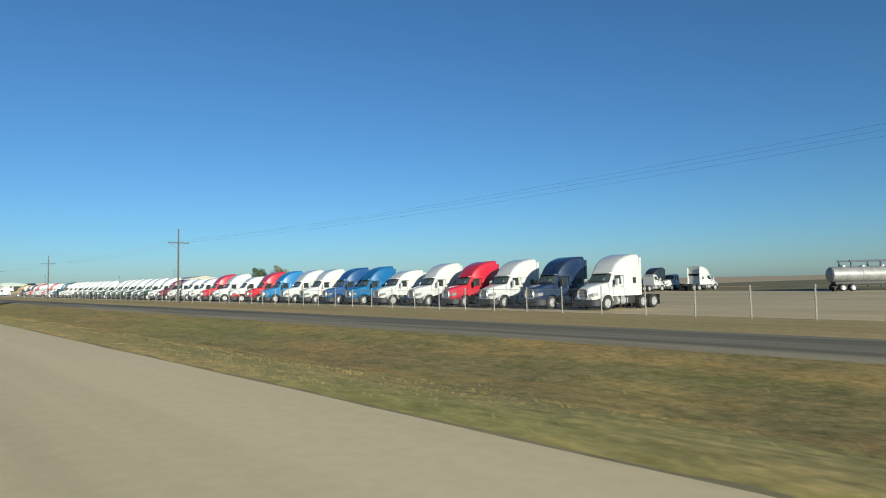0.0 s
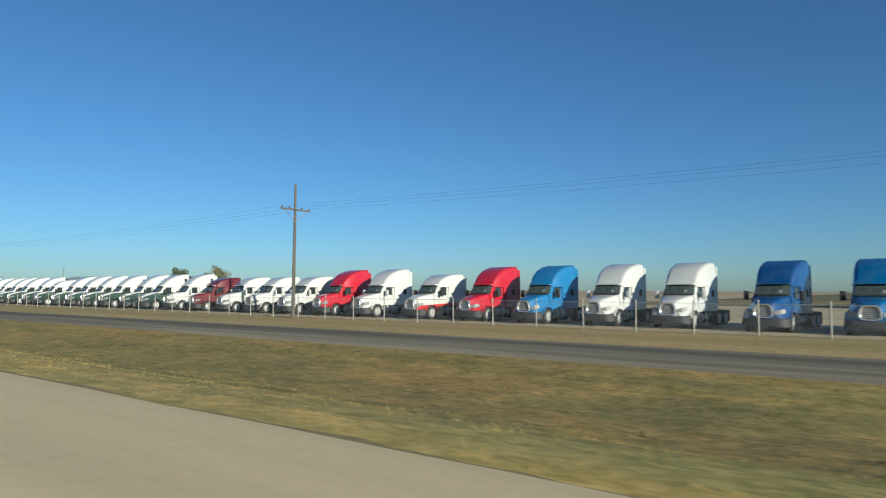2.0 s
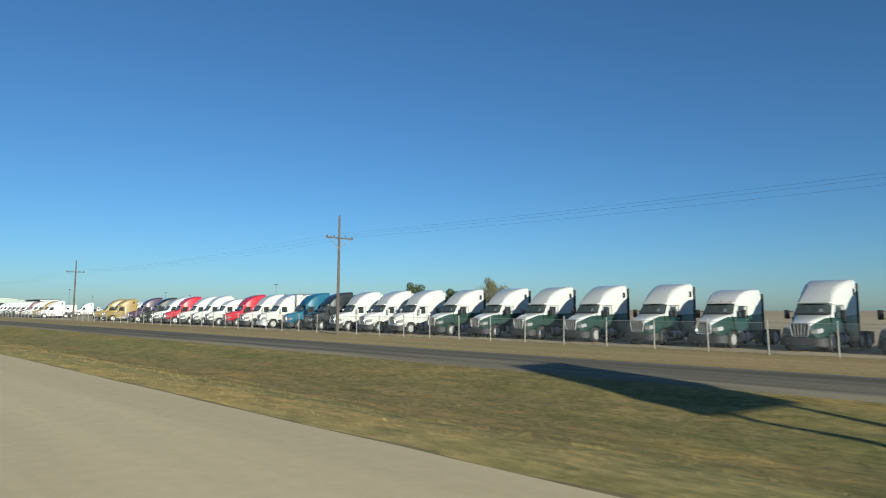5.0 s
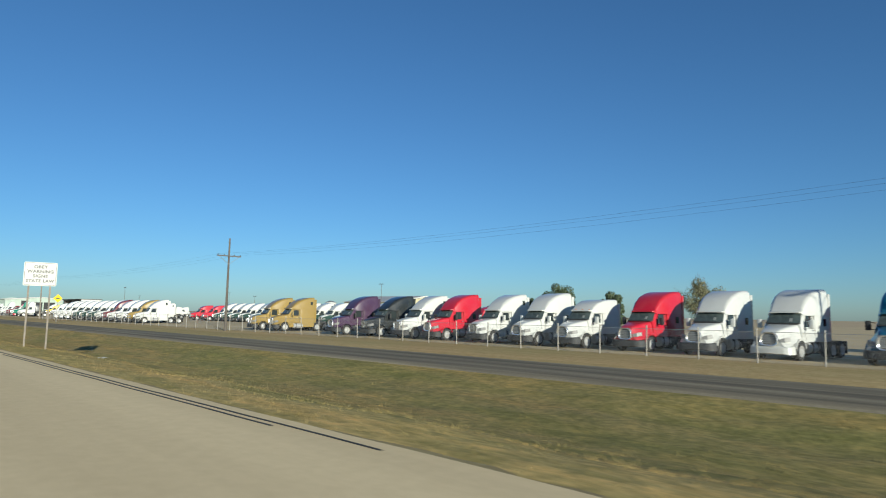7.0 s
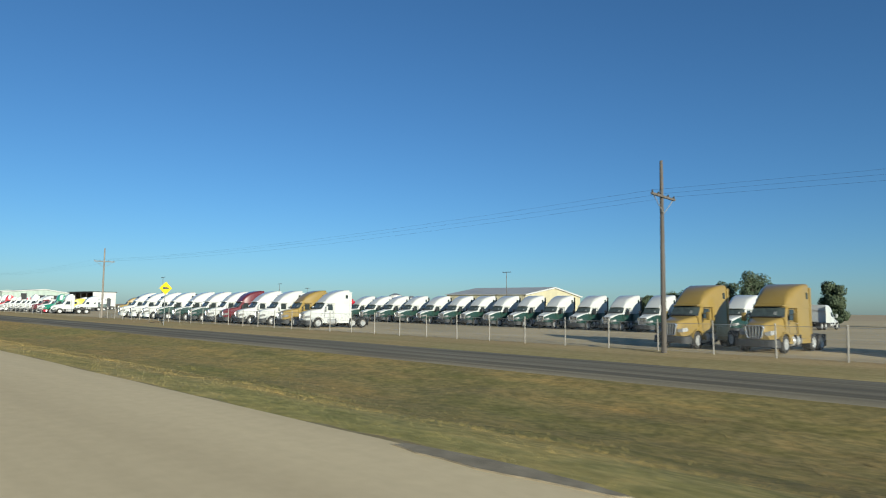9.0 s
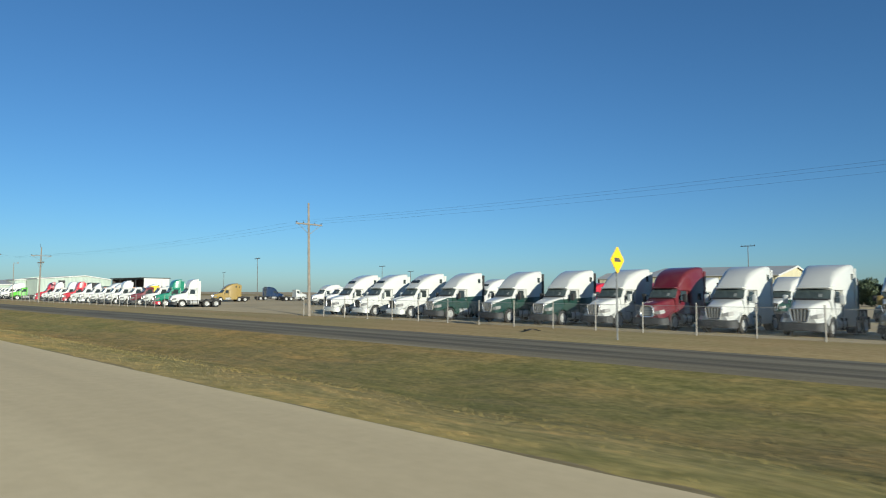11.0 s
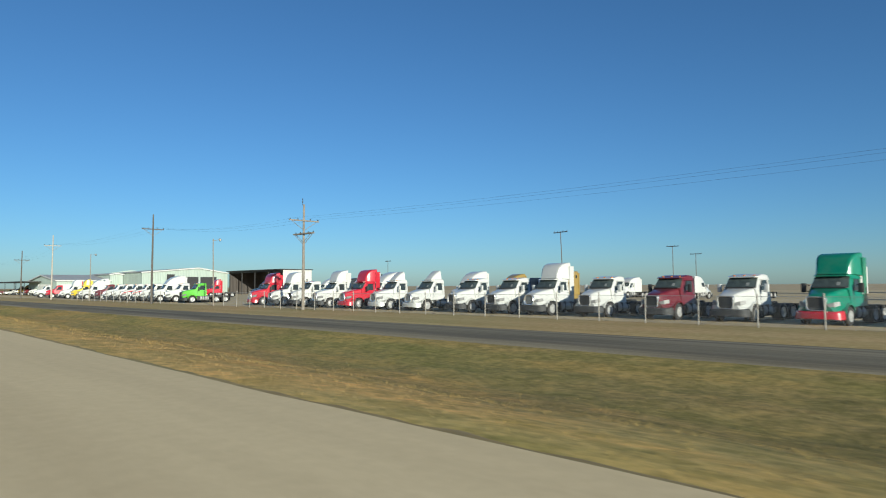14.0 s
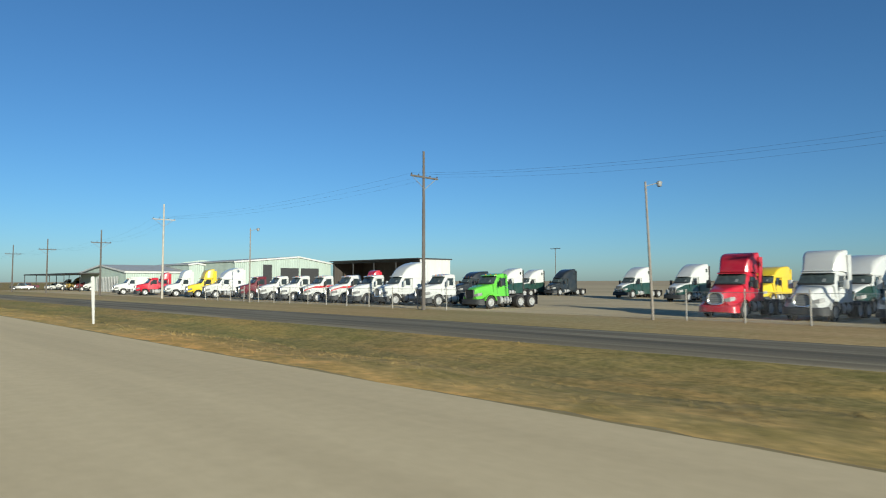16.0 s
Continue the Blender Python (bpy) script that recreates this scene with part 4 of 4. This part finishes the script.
    mid, up = tall * (0.5 + base * 0.5), tall * (0.5 - base * 0.5)
    for k in range(18 if dry else 22):
        size = wide * (rng.uniform(0.24, 0.36) if dry else rng.uniform(0.26, 0.44))
        d = Vector((rng.gauss(0, 1), rng.gauss(0, 1), rng.gauss(0, 1))).normalized() * rng.uniform(0.35, 1.0)
        c = Vector((d.x * (wide - size), d.y * (wide - size), mid + d.z * (up - size * 0.9)))
        lumps.append((c, size))
        rod(bm, (0.05, 0, tall * rng.uniform(0.2, 0.42)), c, 0.012 * tall, 0.003 * tall, 6)
        if dry:
            for _ in range(6):
                tip = c + Vector((rng.uniform(-1, 1), rng.uniform(-1, 1), rng.uniform(0.2, 1.2))) * wide * 0.35
                rod(bm, c, tip, 0.004 * tall, 0.0015 * tall, 4)
    lumps.append((Vector((0, 0, mid)), wide * 0.5))
    if not dry:
        for k in range(8):
            turn = 0.785 * k + rng.uniform(-0.3, 0.3)
            size = wide * rng.uniform(0.26, 0.36)
            lumps.append((Vector((wide * 0.55 * math.cos(turn), wide * 0.55 * math.sin(turn), size * 0.8 + tall * rng.uniform(0.02, 0.14))), size))
    part("trunk", bm, BARK, root)
    verts, faces = [], []
    for k in range(count):
        c, r = lumps[rng.randrange(len(lumps))]
        d = Vector((rng.gauss(0, 1), rng.gauss(0, 1), rng.gauss(0, 0.85))).normalized() * r * rng.uniform(0.62, 1.06)
        p = c + d
        n = (d.normalized() + Vector((rng.uniform(-1, 1), rng.uniform(-1, 1), rng.uniform(-1, 1))) * 0.7).normalized()
        t1 = n.orthogonal().normalized()
        t2 = n.cross(t1)
        s = rng.uniform(0.13, 0.28) * (0.8 if dry else 1)
        i = len(verts)
        verts += [p - t1 * s, p + t2 * s * 0.6, p + t1 * s, p - t2 * s * 0.6]
        faces.append((i, i + 1, i + 2, i + 3))
    me = bpy.data.meshes.new("crown")
    me.from_pydata([tuple(v) for v in verts], [], faces)
    me.materials.append(LEAF_DRY if dry else LEAF)
    crown = new("crown", me)
    crown.parent = root
    return root


TREES = [(141, 285, 13.2, 4.3, False), (146, 293, 10.4, 3.8, False), (149, 289, 8.6, 3.6, False), (150, 298, 9.0, 3.9, False), (152, 303.5, 8.4, 3.9, False), (153, 309, 7.8, 3.9, False),
         (154, 315, 7.0, 3.8, False), (155, 321, 6.2, 3.6, False), (151, 279.5, 8.4, 2.9, False), (145, 272, 11.0, 3.3, False), (128.5, 242.7, 12.2, 5.4, True)]
for k, (x, y, tall, wide, dry) in enumerate(TREES):
    tree(x, y, tall, wide, 40 + k, dry, 0.03, 5200 if dry else 11000)

# ---- buildings ----
def siding(name, colour):
    mat, nt, p = nodes_of(name)
    a = noise_node(nt, 0.6, 5, 0.6, stretch=(1, 1, 0.25))
    nt.links.new(ramp(nt, a.outputs[0], [(0.3, tuple(c * 0.88 for c in colour)), (0.7, tuple(min(1, c * 1.06) for c in colour))]), p.inputs["Base Color"])
    p.inputs["Roughness"].default_value = 0.5
    return mat


PALE_GREEN, CREAM, ROOF_GREY, WHITE_STEEL = siding("pale_green_siding", (0.34, 0.405, 0.355)), siding("cream_siding", (0.46, 0.42, 0.28)), siding("grey_roof_sheet", (0.40, 0.39, 0.36)), siding("white_siding", (0.50, 0.50, 0.48))
# near-black: paints the shade inside open doorways, and colours the dark posts
DARK_GAP = plain("dark_post_and_shaded_opening", (0.03, 0.03, 0.032), 0.8)


def ribbed(bm, a, b, z0, tops, step=0.45, depth=0.04, lip=None):
    """A ribbed metal wall from a to b (plan points); tops(u) gives its height, lip(u) its lower edge."""
    a, b = Vector((*a, 0)), Vector((*b, 0))
    n = max(2, int((b - a).length / step)) * 2
    out = Vector(((b - a).y, -(b - a).x, 0)).normalized()
    cols = []
    for k in range(n + 1):
        u = k / n
        p = a + (b - a) * u + out * (depth if k % 2 else 0)
        cols.append((bm.verts.new((p.x, p.y, lip(u) if lip else z0)), bm.verts.new((p.x, p.y, tops(u)))))
    for (p, q), (r, s_) in zip(cols, cols[1:]):
        bm.faces.new((p, r, s_, q))
    return bm


def gable_hall(name, label, x0, x1, y0, y1, eave, ridge, wall, roof, ridge_along="y", doors=(), peak=0.5):
    """A metal hall with its gables across x (ridge along y); on its -y and -x faces doors, dark posts, or near-black
    panels painted for shaded openings.
    """
    root = thing(name, Matrix.Translation((x0, y0, 0)), label, "building")
    w, d = x1 - x0, y1 - y0
    if ridge_along == "y":
        gab = lambda u: eave + (ridge - eave) * (u / peak if u < peak else (1 - u) / (1 - peak))
        flat = lambda u: eave
    else:
        gab = lambda u: eave
        flat = lambda u: eave + (ridge - eave) * (u / peak if u < peak else (1 - u) / (1 - peak))
    for nm, a, b, top in (("wall", (0, 0), (w, 0), gab), ("wall", (w, 0), (w, d), flat), ("wall", (w, d), (0, d), gab), ("wall", (0, d), (0, 0), flat)):
        bm = bmesh.new()
        ribbed(bm, a, b, 0, top)
        part(nm, bm, wall, root, smooth=0)
    for s in (0, 1):
        bm = bmesh.new()
        o = 0.35
        if ridge_along == "y":
            xe, xr = (-o, w * peak) if s == 0 else (w + o, w * peak)
            ze = eave - (ridge - eave) * o / (w * peak)
            slab(bm, ((xe, -o, ze + 0.02), (xr, -o, ridge + 0.02), (xr, d + o, ridge + 0.02), (xe, d + o, ze + 0.02)), (0, 0, 0.12))
        else:
            ye, yr = (-o, d * peak) if s == 0 else (d + o, d * peak)
            ze = eave - (ridge - eave) * o / (d * peak)
            slab(bm, ((-o, ye, ze + 0.02), (-o, yr, ridge + 0.02), (w + o, yr, ridge + 0.02), (w + o, ye, ze + 0.02)), (0, 0, 0.12))
        part("roof", bm, roof, root, smooth=0)
    bm = bmesh.new()
    if ridge_along == "y":
        for xa, za, xb, zb in ((-0.4, eave - 0.05, w * peak, ridge - 0.02), (w * peak, ridge - 0.02, w + 0.4, eave - 0.05)):
            slab(bm, ((xa, -0.42, za - 0.18), (xb, -0.42, zb - 0.18), (xb, -0.42, zb + 0.16), (xa, -0.42, za + 0.16)), (0, 0.05, 0))
    else:
        slab(bm, ((-0.42, -0.42, eave - 0.3), (w + 0.42, -0.42, eave - 0.3), (w + 0.42, -0.42, eave), (-0.42, -0.42, eave)), (0, 0.05, 0))
        for ya, za, yb, zb in ((-0.4, eave - 0.05, d * peak, ridge - 0.02), (d * peak, ridge - 0.02, d + 0.4, eave - 0.05)):
            slab(bm, ((-0.43, ya, za - 0.2), (-0.43, yb, zb - 0.2), (-0.43, yb, zb + 0.16), (-0.43, ya, za + 0.16)), (0.05, 0, 0))
    part("fascia", bm, WHITE_STEEL, root, smooth=0)
    for face, p0, p1, z0, z1, mat in doors:
        bm = bmesh.new()
        if face == "y":
            box(bm, p0, p1, -0.09, -0.06, z0, z1)
        else:
            box(bm, -0.09, -0.06, p0, p1, z0, z1)
        door = part("door", bm, mat, root, smooth=0)
        bm = bmesh.new()
        for k in range(1, 5):
            z = z0 + (z1 - z0) * k / 5
            if face == "y":
                box(bm, p0 + 0.05, p1 - 0.05, -0.12, -0.09, z - 0.03, z + 0.03)
            else:
                box(bm, -0.12, -0.09, p0 + 0.05, p1 - 0.05, z - 0.03, z + 0.03)
        part("panel_rib", bm, mat, door, smooth=0)
    return root


gable_hall("workshop_hall", "pale green ribbed metal workshop hall with white trim", 65.4, 90.1, 557, 592, 6.4, 7.8, PALE_GREEN, ROOF_GREY, "y",
           [("y", 6.6, 8.8, 0.1, 5.9, DARK_GAP), ("y", 11.0, 15.7, 0.1, 5.2, DARK_GAP), ("y", 16.3, 21.2, 0.1, 5.2, DARK_GAP)], 0.63)
gable_hall("store_hall", "low pale green metal store joined to the workshop", 61.8, 65.2, 571.0, 590.0, 6.0, 6.3, PALE_GREEN, ROOF_GREY, "y")
gable_hall("cream_hall", "cream metal hall with a shallow grey roof", 120, 144, 329, 354, 5.7, 7.7, CREAM, ROOF_GREY, "y", [("x", 6, 10, 0.1, 4.0, DARK_GAP)])
gable_hall("tan_hall", "tan metal hall with grey roof and dark posts", 163.8, 176, 356, 388.6, 6.5, 8.2, CREAM, ROOF_GREY, "y",
           [("x", 4, 4.5, 0.0, 6.4, DARK_GAP), ("x", 18, 18.5, 0.0, 6.4, DARK_GAP), ("x", 32.0, 32.5, 0.0, 6.4, DARK_GAP)])
gable_hall("office", "pale green office with low grey gabled roof and white fascia", 48.3, 61.5, 570.6, 600.0, 4.3, 5.9, PALE_GREEN, ROOF_GREY, "x",
           [("y", 1.0, 4.5, 0.3, 3.2, WHITE_STEEL), ("x", 6, 8, 0.1, 2.2, DARK_GAP)])
# the shade inside the shed is put into these inner walls' dark colour
SHADE_WALL = siding("shade_dark_sheet", (0.055, 0.046, 0.04))
# the shed beside the workshop: open towards the road, closed by a sunlit white end wall
shed = thing("open_shed", Matrix.Translation((90.4, 526.3, 0)), "open-fronted steel shed with a white end wall", "shed")
for a, b, mat in (((0, 0), (9.0, 0), WHITE_STEEL), ((9.0, 0), (9.0, 30.2), SHADE_WALL), ((9.0, 30.2), (0, 30.2), SHADE_WALL)):
    bm = bmesh.new()
    ribbed(bm, a, b, 0, lambda u: 6.75)
    part("wall", bm, mat, shed, smooth=0)
bm = bmesh.new()
box(bm, -0.9, 9.3, -0.3, 30.4, 6.78, 7.0)
part("roof", bm, FRAME, shed, smooth=0)
bm = bmesh.new()
box(bm, -0.06, 0.06, 0.2, 30.0, 6.3, 6.77)
part("beam", bm, FRAME, shed, smooth=0)
for y in (0.2, 7.6, 15.0, 22.4, 29.8):
    bm = bmesh.new()
    box(bm, -0.12, 0.12, y - 0.12, y + 0.12, 0, 6.3)
    part("column", bm, FRAME, shed, smooth=0)
screen = thing("slatted_screen", Matrix.Translation((47.7, 573.5, 0)), "white vertical slatted screen beside the office gable", "screen")
for k in range(15):
    bm = bmesh.new()
    box(bm, 0, 0.06, 0.95 * k, 0.95 * k + 0.42, 0.0, 3.3)
    part("slat", bm, WHITE_STEEL, screen, smooth=0)
bm = bmesh.new()
for z in (0.4, 2.9):
    box(bm, 0.062, 0.12, 0, 13.8, z, z + 0.1)
part("rail", bm, WHITE_STEEL, screen, smooth=0)
# slatted screen and carport beside the office
port = thing("carport", Matrix.Translation((44, 586, 0)), "flat steel carport roof on thin posts", "carport")
bm = bmesh.new()
box(bm, 0, 8, 0, 48, 3.9, 4.2)
part("roof", bm, FRAME, port, smooth=0)
for x in (0.2, 7.8):
    for y in (0.3, 12, 24, 36, 47.6):
        bm = bmesh.new()
        box(bm, x - 0.07, x + 0.07, y - 0.07, y + 0.07, 0, 3.9)
        part("post", bm, FRAME, port, smooth=0)
for x, y, r, h in ((155.3, 412.5, 2.3, 6.6), (160.5, 409.5, 1.9, 5.8)):
    silo = thing("storage_silo", Matrix.Translation((x, y, 0)), "round pale steel storage tank beyond the yard", "storage tank", "storage tanks")
    bm = bmesh.new()
    lathe(bm, [(0, r), (h * 0.3, r), (h * 0.31, r * 1.01), (h * 0.6, r), (h * 0.61, r * 1.01), (h, r)], Matrix.Rotation(-math.pi / 2, 4, "Y"), 24)
    part("shell", bm, WHITE_STEEL, silo)
    bm = bmesh.new()
    lathe(bm, [(h, r * 1.04), (h + 0.7, r * 0.3), (h + 0.75, 0.2)], Matrix.Rotation(-math.pi / 2, 4, "Y"), 24)
    part("lid", bm, GALV, silo)


# ---- tank trailer and loading rack ----
def tanker(x, y, turn):
    root = thing("tank_trailer", Matrix.Translation((x, y, 0.03)) @ Matrix.Rotation(radians(turn), 4, "Z"), "polished steel tank trailer parked on gravel", "trailer")
    bm = bmesh.new()
    lathe(bm, [(0, 0.3), (0.08, 0.75), (0.25, 0.95), (0.5, 1.0), (4, 1.02), (4.05, 1.06), (4.2, 1.06), (4.25, 1.02), (8, 1.02), (8.05, 1.06), (8.2, 1.06), (8.25, 1.02), (11.5, 1.0), (11.75, 0.95), (11.92, 0.75), (12, 0.3)],
          Matrix.Translation((0, 0, 2.2)), 24)
    shell = part("tank", bm, TANK, root)
    bm = bmesh.new()
    for k in range(4):
        lathe(bm, [(0, 0.3), (0.2, 0.3), (0.24, 0.1)], Matrix.Translation((2 + 2.6 * k, 0, 3.18)) @ Matrix.Rotation(-math.pi / 2, 4, "Y"), 12)
    part("hatch", bm, ALLOY, shell)
    bm = bmesh.new()
    box(bm, 0.6, 11.6, -0.5, 0.5, 0.95, 1.25)
    for s in (-1, 1):
        box(bm, 8.6, 8.75, s * 0.8 - 0.06, s * 0.8 + 0.06, 0.05, 1.1)
    part("chassis", bm, FRAME, root)
    for xx in (1.2, 2.5):
        for s in (-1, 1):
            wheel(root, xx, s * 0.95, 0.5, 0.55, False)


tanker(93.5, 27.0, -42)
rack = thing("loading_rack", Matrix.Translation((120, 31.2, -0.9)) @ Matrix.Rotation(radians(-40), 4, "Z"), "blue steel loading rack far behind the tanker", "loading rack")
for x in (0, 5, 10):
    for y in (0, 3):
        bm = bmesh.new()
        box(bm, x - 0.1, x + 0.1, y - 0.1, y + 0.1, 0, 5.4)
        part("column", bm, PAINT["navy"], rack, smooth=0)
bm = bmesh.new()
for y in (0, 3):
    box(bm, -0.3, 10.3, y - 0.12, y + 0.12, 5.2, 5.5)
    box(bm, -0.3, 10.3, y - 0.05, y + 0.05, 4.2, 4.3)
part("beam", bm, PAINT["navy"], rack, smooth=0)

# ---- dark soil washed over the shoulder, thin dark lines ----
def flat_patch(name, pts, z, mat, label, category):
    bm = bmesh.new()
    slab(bm, [(x, y, z) for x, y in pts], (0, 0, -0.02))
    return tagged(part(name, bm, mat, None, smooth=0), label, category, "", "structure")


SOIL = ground_mat("damp_dark_soil", [(0.3, (0.20, 0.165, 0.11)), (0.7, (0.38, 0.32, 0.22))], 3.0, 20, 0.3, 0.02)
for cx, cy, wide, long_ in ((4.75, 240.4, 0.42, 2.6), (4.6, 245.5, 0.22, 1.6), (4.55, 267.0, 0.12, 1.1)):
    ring = [(cx + wide * (0.75 + 0.3 * noise.noise((3 * math.cos(a), 3 * math.sin(a), cy))) * math.cos(a), cy + long_ * (0.8 + 0.25 * noise.noise((2 * math.cos(a), 2 * math.sin(a), cy))) * math.sin(a)) for a in [6.28318 * k / 22 for k in range(22)]]
    flat_patch("ground_soil", ring, 0.812, SOIL, "dark soil washed onto the pale shoulder", "soil")
for x0, ya, yb in ((4.30, 193, 216), (4.16, 195, 212)):
    left = [(x0 + 0.03 * noise.noise((0, y * 0.6, x0)), y) for y in np.arange(ya, yb, 1.0).tolist()]
    flat_patch("road_dark_line", left + [(x + 0.04, y) for x, y in reversed(left)], 0.806, RUBBER, "thin dark line along the shoulder", "road seam")

# ---- pickups, scrap and litter ----
def pickup(x, y, turn, colour, label):
    root = thing("pickup", Matrix.Translation((x, y, 0.03)) @ Matrix.Rotation(radians(turn), 4, "Z"), label, "pickup truck", "pickup trucks")
    bm = bmesh.new()
    loft(bm, [(0.0, 0.45, 0.95, 0.80, 0.78, 0.08), (0.15, 0.42, 1.04, 0.92, 0.86, 0.1), (1.5, 0.42, 1.12, 0.96, 0.90, 0.1), (5.4, 0.45, 1.15, 0.96, 0.92, 0.08), (5.55, 0.5, 1.1, 0.92, 0.9, 0.08)])
    part("body", bm, PAINT[colour], root)
    bm = bmesh.new()
    loft(bm, [(1.45, 1.08, 1.14, 0.88, 0.86, 0.05), (2.1, 1.08, 1.78, 0.90, 0.70, 0.1), (3.4, 1.08, 1.80, 0.90, 0.72, 0.1), (3.65, 1.08, 1.2, 0.88, 0.84, 0.05)])
    cab = part("cab", bm, PAINT[colour], root)
    for s in (-1, 1):
        bm = bmesh.new()
        slab(bm, ((1.95, s * 0.885, 1.2), (3.4, s * 0.885, 1.2), (3.35, s * 0.79, 1.68), (2.2, s * 0.79, 1.68)), (0, s * 0.02, 0))
        part("side_window", bm, GLASS, cab)
        for wx in (1.0, 4.4):
            wheel(root, wx, s * 0.85, 0.38, 0.26, True)
    bm = bmesh.new()
    slab(bm, ((1.52, -0.78, 1.2), (1.52, 0.78, 1.2), (2.03, 0.66, 1.72), (2.03, -0.66, 1.72)), (-0.03, 0, 0.03))
    part("windscreen", bm, SCREEN, cab)
    return root


pickup(46.5, 622.5, 12, "white", "white pickup truck parked beyond the carport")
pickup(41.0, 634.0, -20, "black", "black pickup truck parked near the road")
pickup(52.0, 644.0, 5, "white", "white pickup truck parked beyond the carport")
pickup(47.0, 655.0, -8, "maroon", "maroon pickup truck parked at the yard's end")
# dark object of unknown kind; its torn tyre shape is made up
scrap = thing("dark_verge_object", Matrix.Translation((31.0, 317.6, -0.03)), "dark curled object of unknown kind on the sandy verge", "scrap")
bm = bmesh.new()
for k in range(9):
    a0, a1 = 0.35 * k, 0.35 * (k + 1)
    slab(bm, [(1.0 * math.cos(v) * 0.6, 0.45 * math.sin(v) + d, 0.04 + 0.09 * math.sin(v * 1.7) ** 2) for v, d in ((a0, 0), (a1, 0), (a1, 0.22), (a0, 0.22))], (0, 0, 0.03))
bmesh.ops.remove_doubles(bm, verts=bm.verts, dist=0.002)
part("curled_strip", bm, RUBBER, scrap)
paper = thing("paper_litter", Matrix.Translation((10.0, 220.9, float(bank(10.0, 220.9) + swell(10.0, 220.9)) + 0.03)) @ Matrix.Rotation(0.5, 4, "Z"), "crumpled white paper strip lying in the grass", "litter")
bm = bmesh.new()
for k in range(4):
    slab(bm, ((-0.3 + 0.15 * k, 0, 0.03 * (k % 2)), (-0.15 + 0.15 * k, 0.02, 0.03 * ((k + 1) % 2)), (-0.15 + 0.15 * k, 0.16, 0.03 * ((k + 1) % 2) + 0.02), (-0.3 + 0.15 * k, 0.14, 0.03 * (k % 2))), (0, 0, 0.006))
bmesh.ops.remove_doubles(bm, verts=bm.verts, dist=0.001)
part("strip", bm, WHITE_SIGN, paper)

# ---- roadside grass ----
BLADE, bnt, bp = nodes_of("dry_grass_blades")
rnd = bnt.nodes.new("ShaderNodeNewGeometry")
bcol = ramp(bnt, rnd.outputs["Random Per Island"], [(0.0, (0.175, 0.156, 0.094)), (0.5, (0.20, 0.178, 0.108)), (1.0, (0.228, 0.203, 0.124))])
bcol = mix(bnt, 1.0, bcol, drift(bnt), "MULTIPLY")
for sc, st, stretch in GRASS_BANDS:
    bcol = mix(bnt, 1.0, bcol, ramp(bnt, noise_node(bnt, sc, 4, 0.6, stretch=stretch).outputs[0], st), "MULTIPLY")
bnt.links.new(bcol, bp.inputs["Base Color"])
bp.inputs["Roughness"].default_value = 0.85
# blades scatter light like the sward they stand in: shade them mostly by the upward normal
lift = bnt.nodes.new("ShaderNodeVectorMath")
lift.operation, lift.inputs[1].default_value, lift.inputs[2].default_value = "MULTIPLY_ADD", (0.45, 0.45, 0.45), (0, 0, 0.7)
unit = bnt.nodes.new("ShaderNodeVectorMath")
unit.operation = "NORMALIZE"
bnt.links.new(rnd.outputs["Normal"], lift.inputs[0])
bnt.links.new(lift.outputs[0], unit.inputs[0])
bnt.links.new(unit.outputs[0], bp.inputs["Normal"])


def blades(name, count, xa, xb, ya, yb, tall, seed, tufts=0):
    """Grass blades strewn over a strip of ground; tufts: gathered into that many clumps."""
    rng = np.random.default_rng(seed)
    x = xa + (xb - xa) * rng.random(count)
    y = ya + (yb - ya) * rng.random(count)
    if tufts:
        own = rng.integers(0, tufts, count)
        spread = (0.06 + 0.22 * rng.random(tufts) ** 2)[own]
        x = np.clip(x[:tufts][own] + spread * rng.normal(size=count), 4.7, 35)
        y = y[:tufts][own] + 1.6 * spread * rng.normal(size=count)
    z = bank(x, y) + np.where(x < 20, swell(x, y), 0) - 0.03
    a = rng.random(count) * 6.283
    h = tall * (0.45 + 0.9 * rng.random(count) ** 2)
    w = 0.005 + 0.008 * rng.random(count)
    lean = 0.5 * h
    b = rng.random(count) * 6.283
    v = np.empty((count, 3, 3))
    v[:, 0] = np.stack([x - w * np.cos(a), y - w * np.sin(a), z], -1)
    v[:, 1] = np.stack([x + w * np.cos(a), y + w * np.sin(a), z], -1)
    v[:, 2] = np.stack([x + lean * np.cos(b), y + lean * np.sin(b), z + h], -1)
    me = bpy.data.meshes.new(name)
    me.vertices.add(count * 3)
    me.vertices.foreach_set("co", v.reshape(-1))
    me.loops.add(count * 3)
    me.loops.foreach_set("vertex_index", np.arange(count * 3, dtype=np.int32))
    me.polygons.add(count)
    me.polygons.foreach_set("loop_start", np.arange(0, count * 3, 3, dtype=np.int32))
    me.update(calc_edges=True)
    me.materials.append(BLADE)
    return tagged(new(name, me), "short dry yellow-green roadside grass", "grass", "", "stuff")


blades("verge_grass", 900000, 4.6, 20.2, -5, 480, 0.06, 3)
blades("grass_tussocks", 420000, 7.0, 20.1, -5, 480, 0.085, 8, 24000)
blades("shoulder_tufts", 60000, 4.6, 7.5, -5, 480, 0.06, 9, 5000)
blades("strip_grass", 120000, 27.6, 35.0, -5, 480, 0.10, 4, 9000)
bpy.context.view_layer.update()
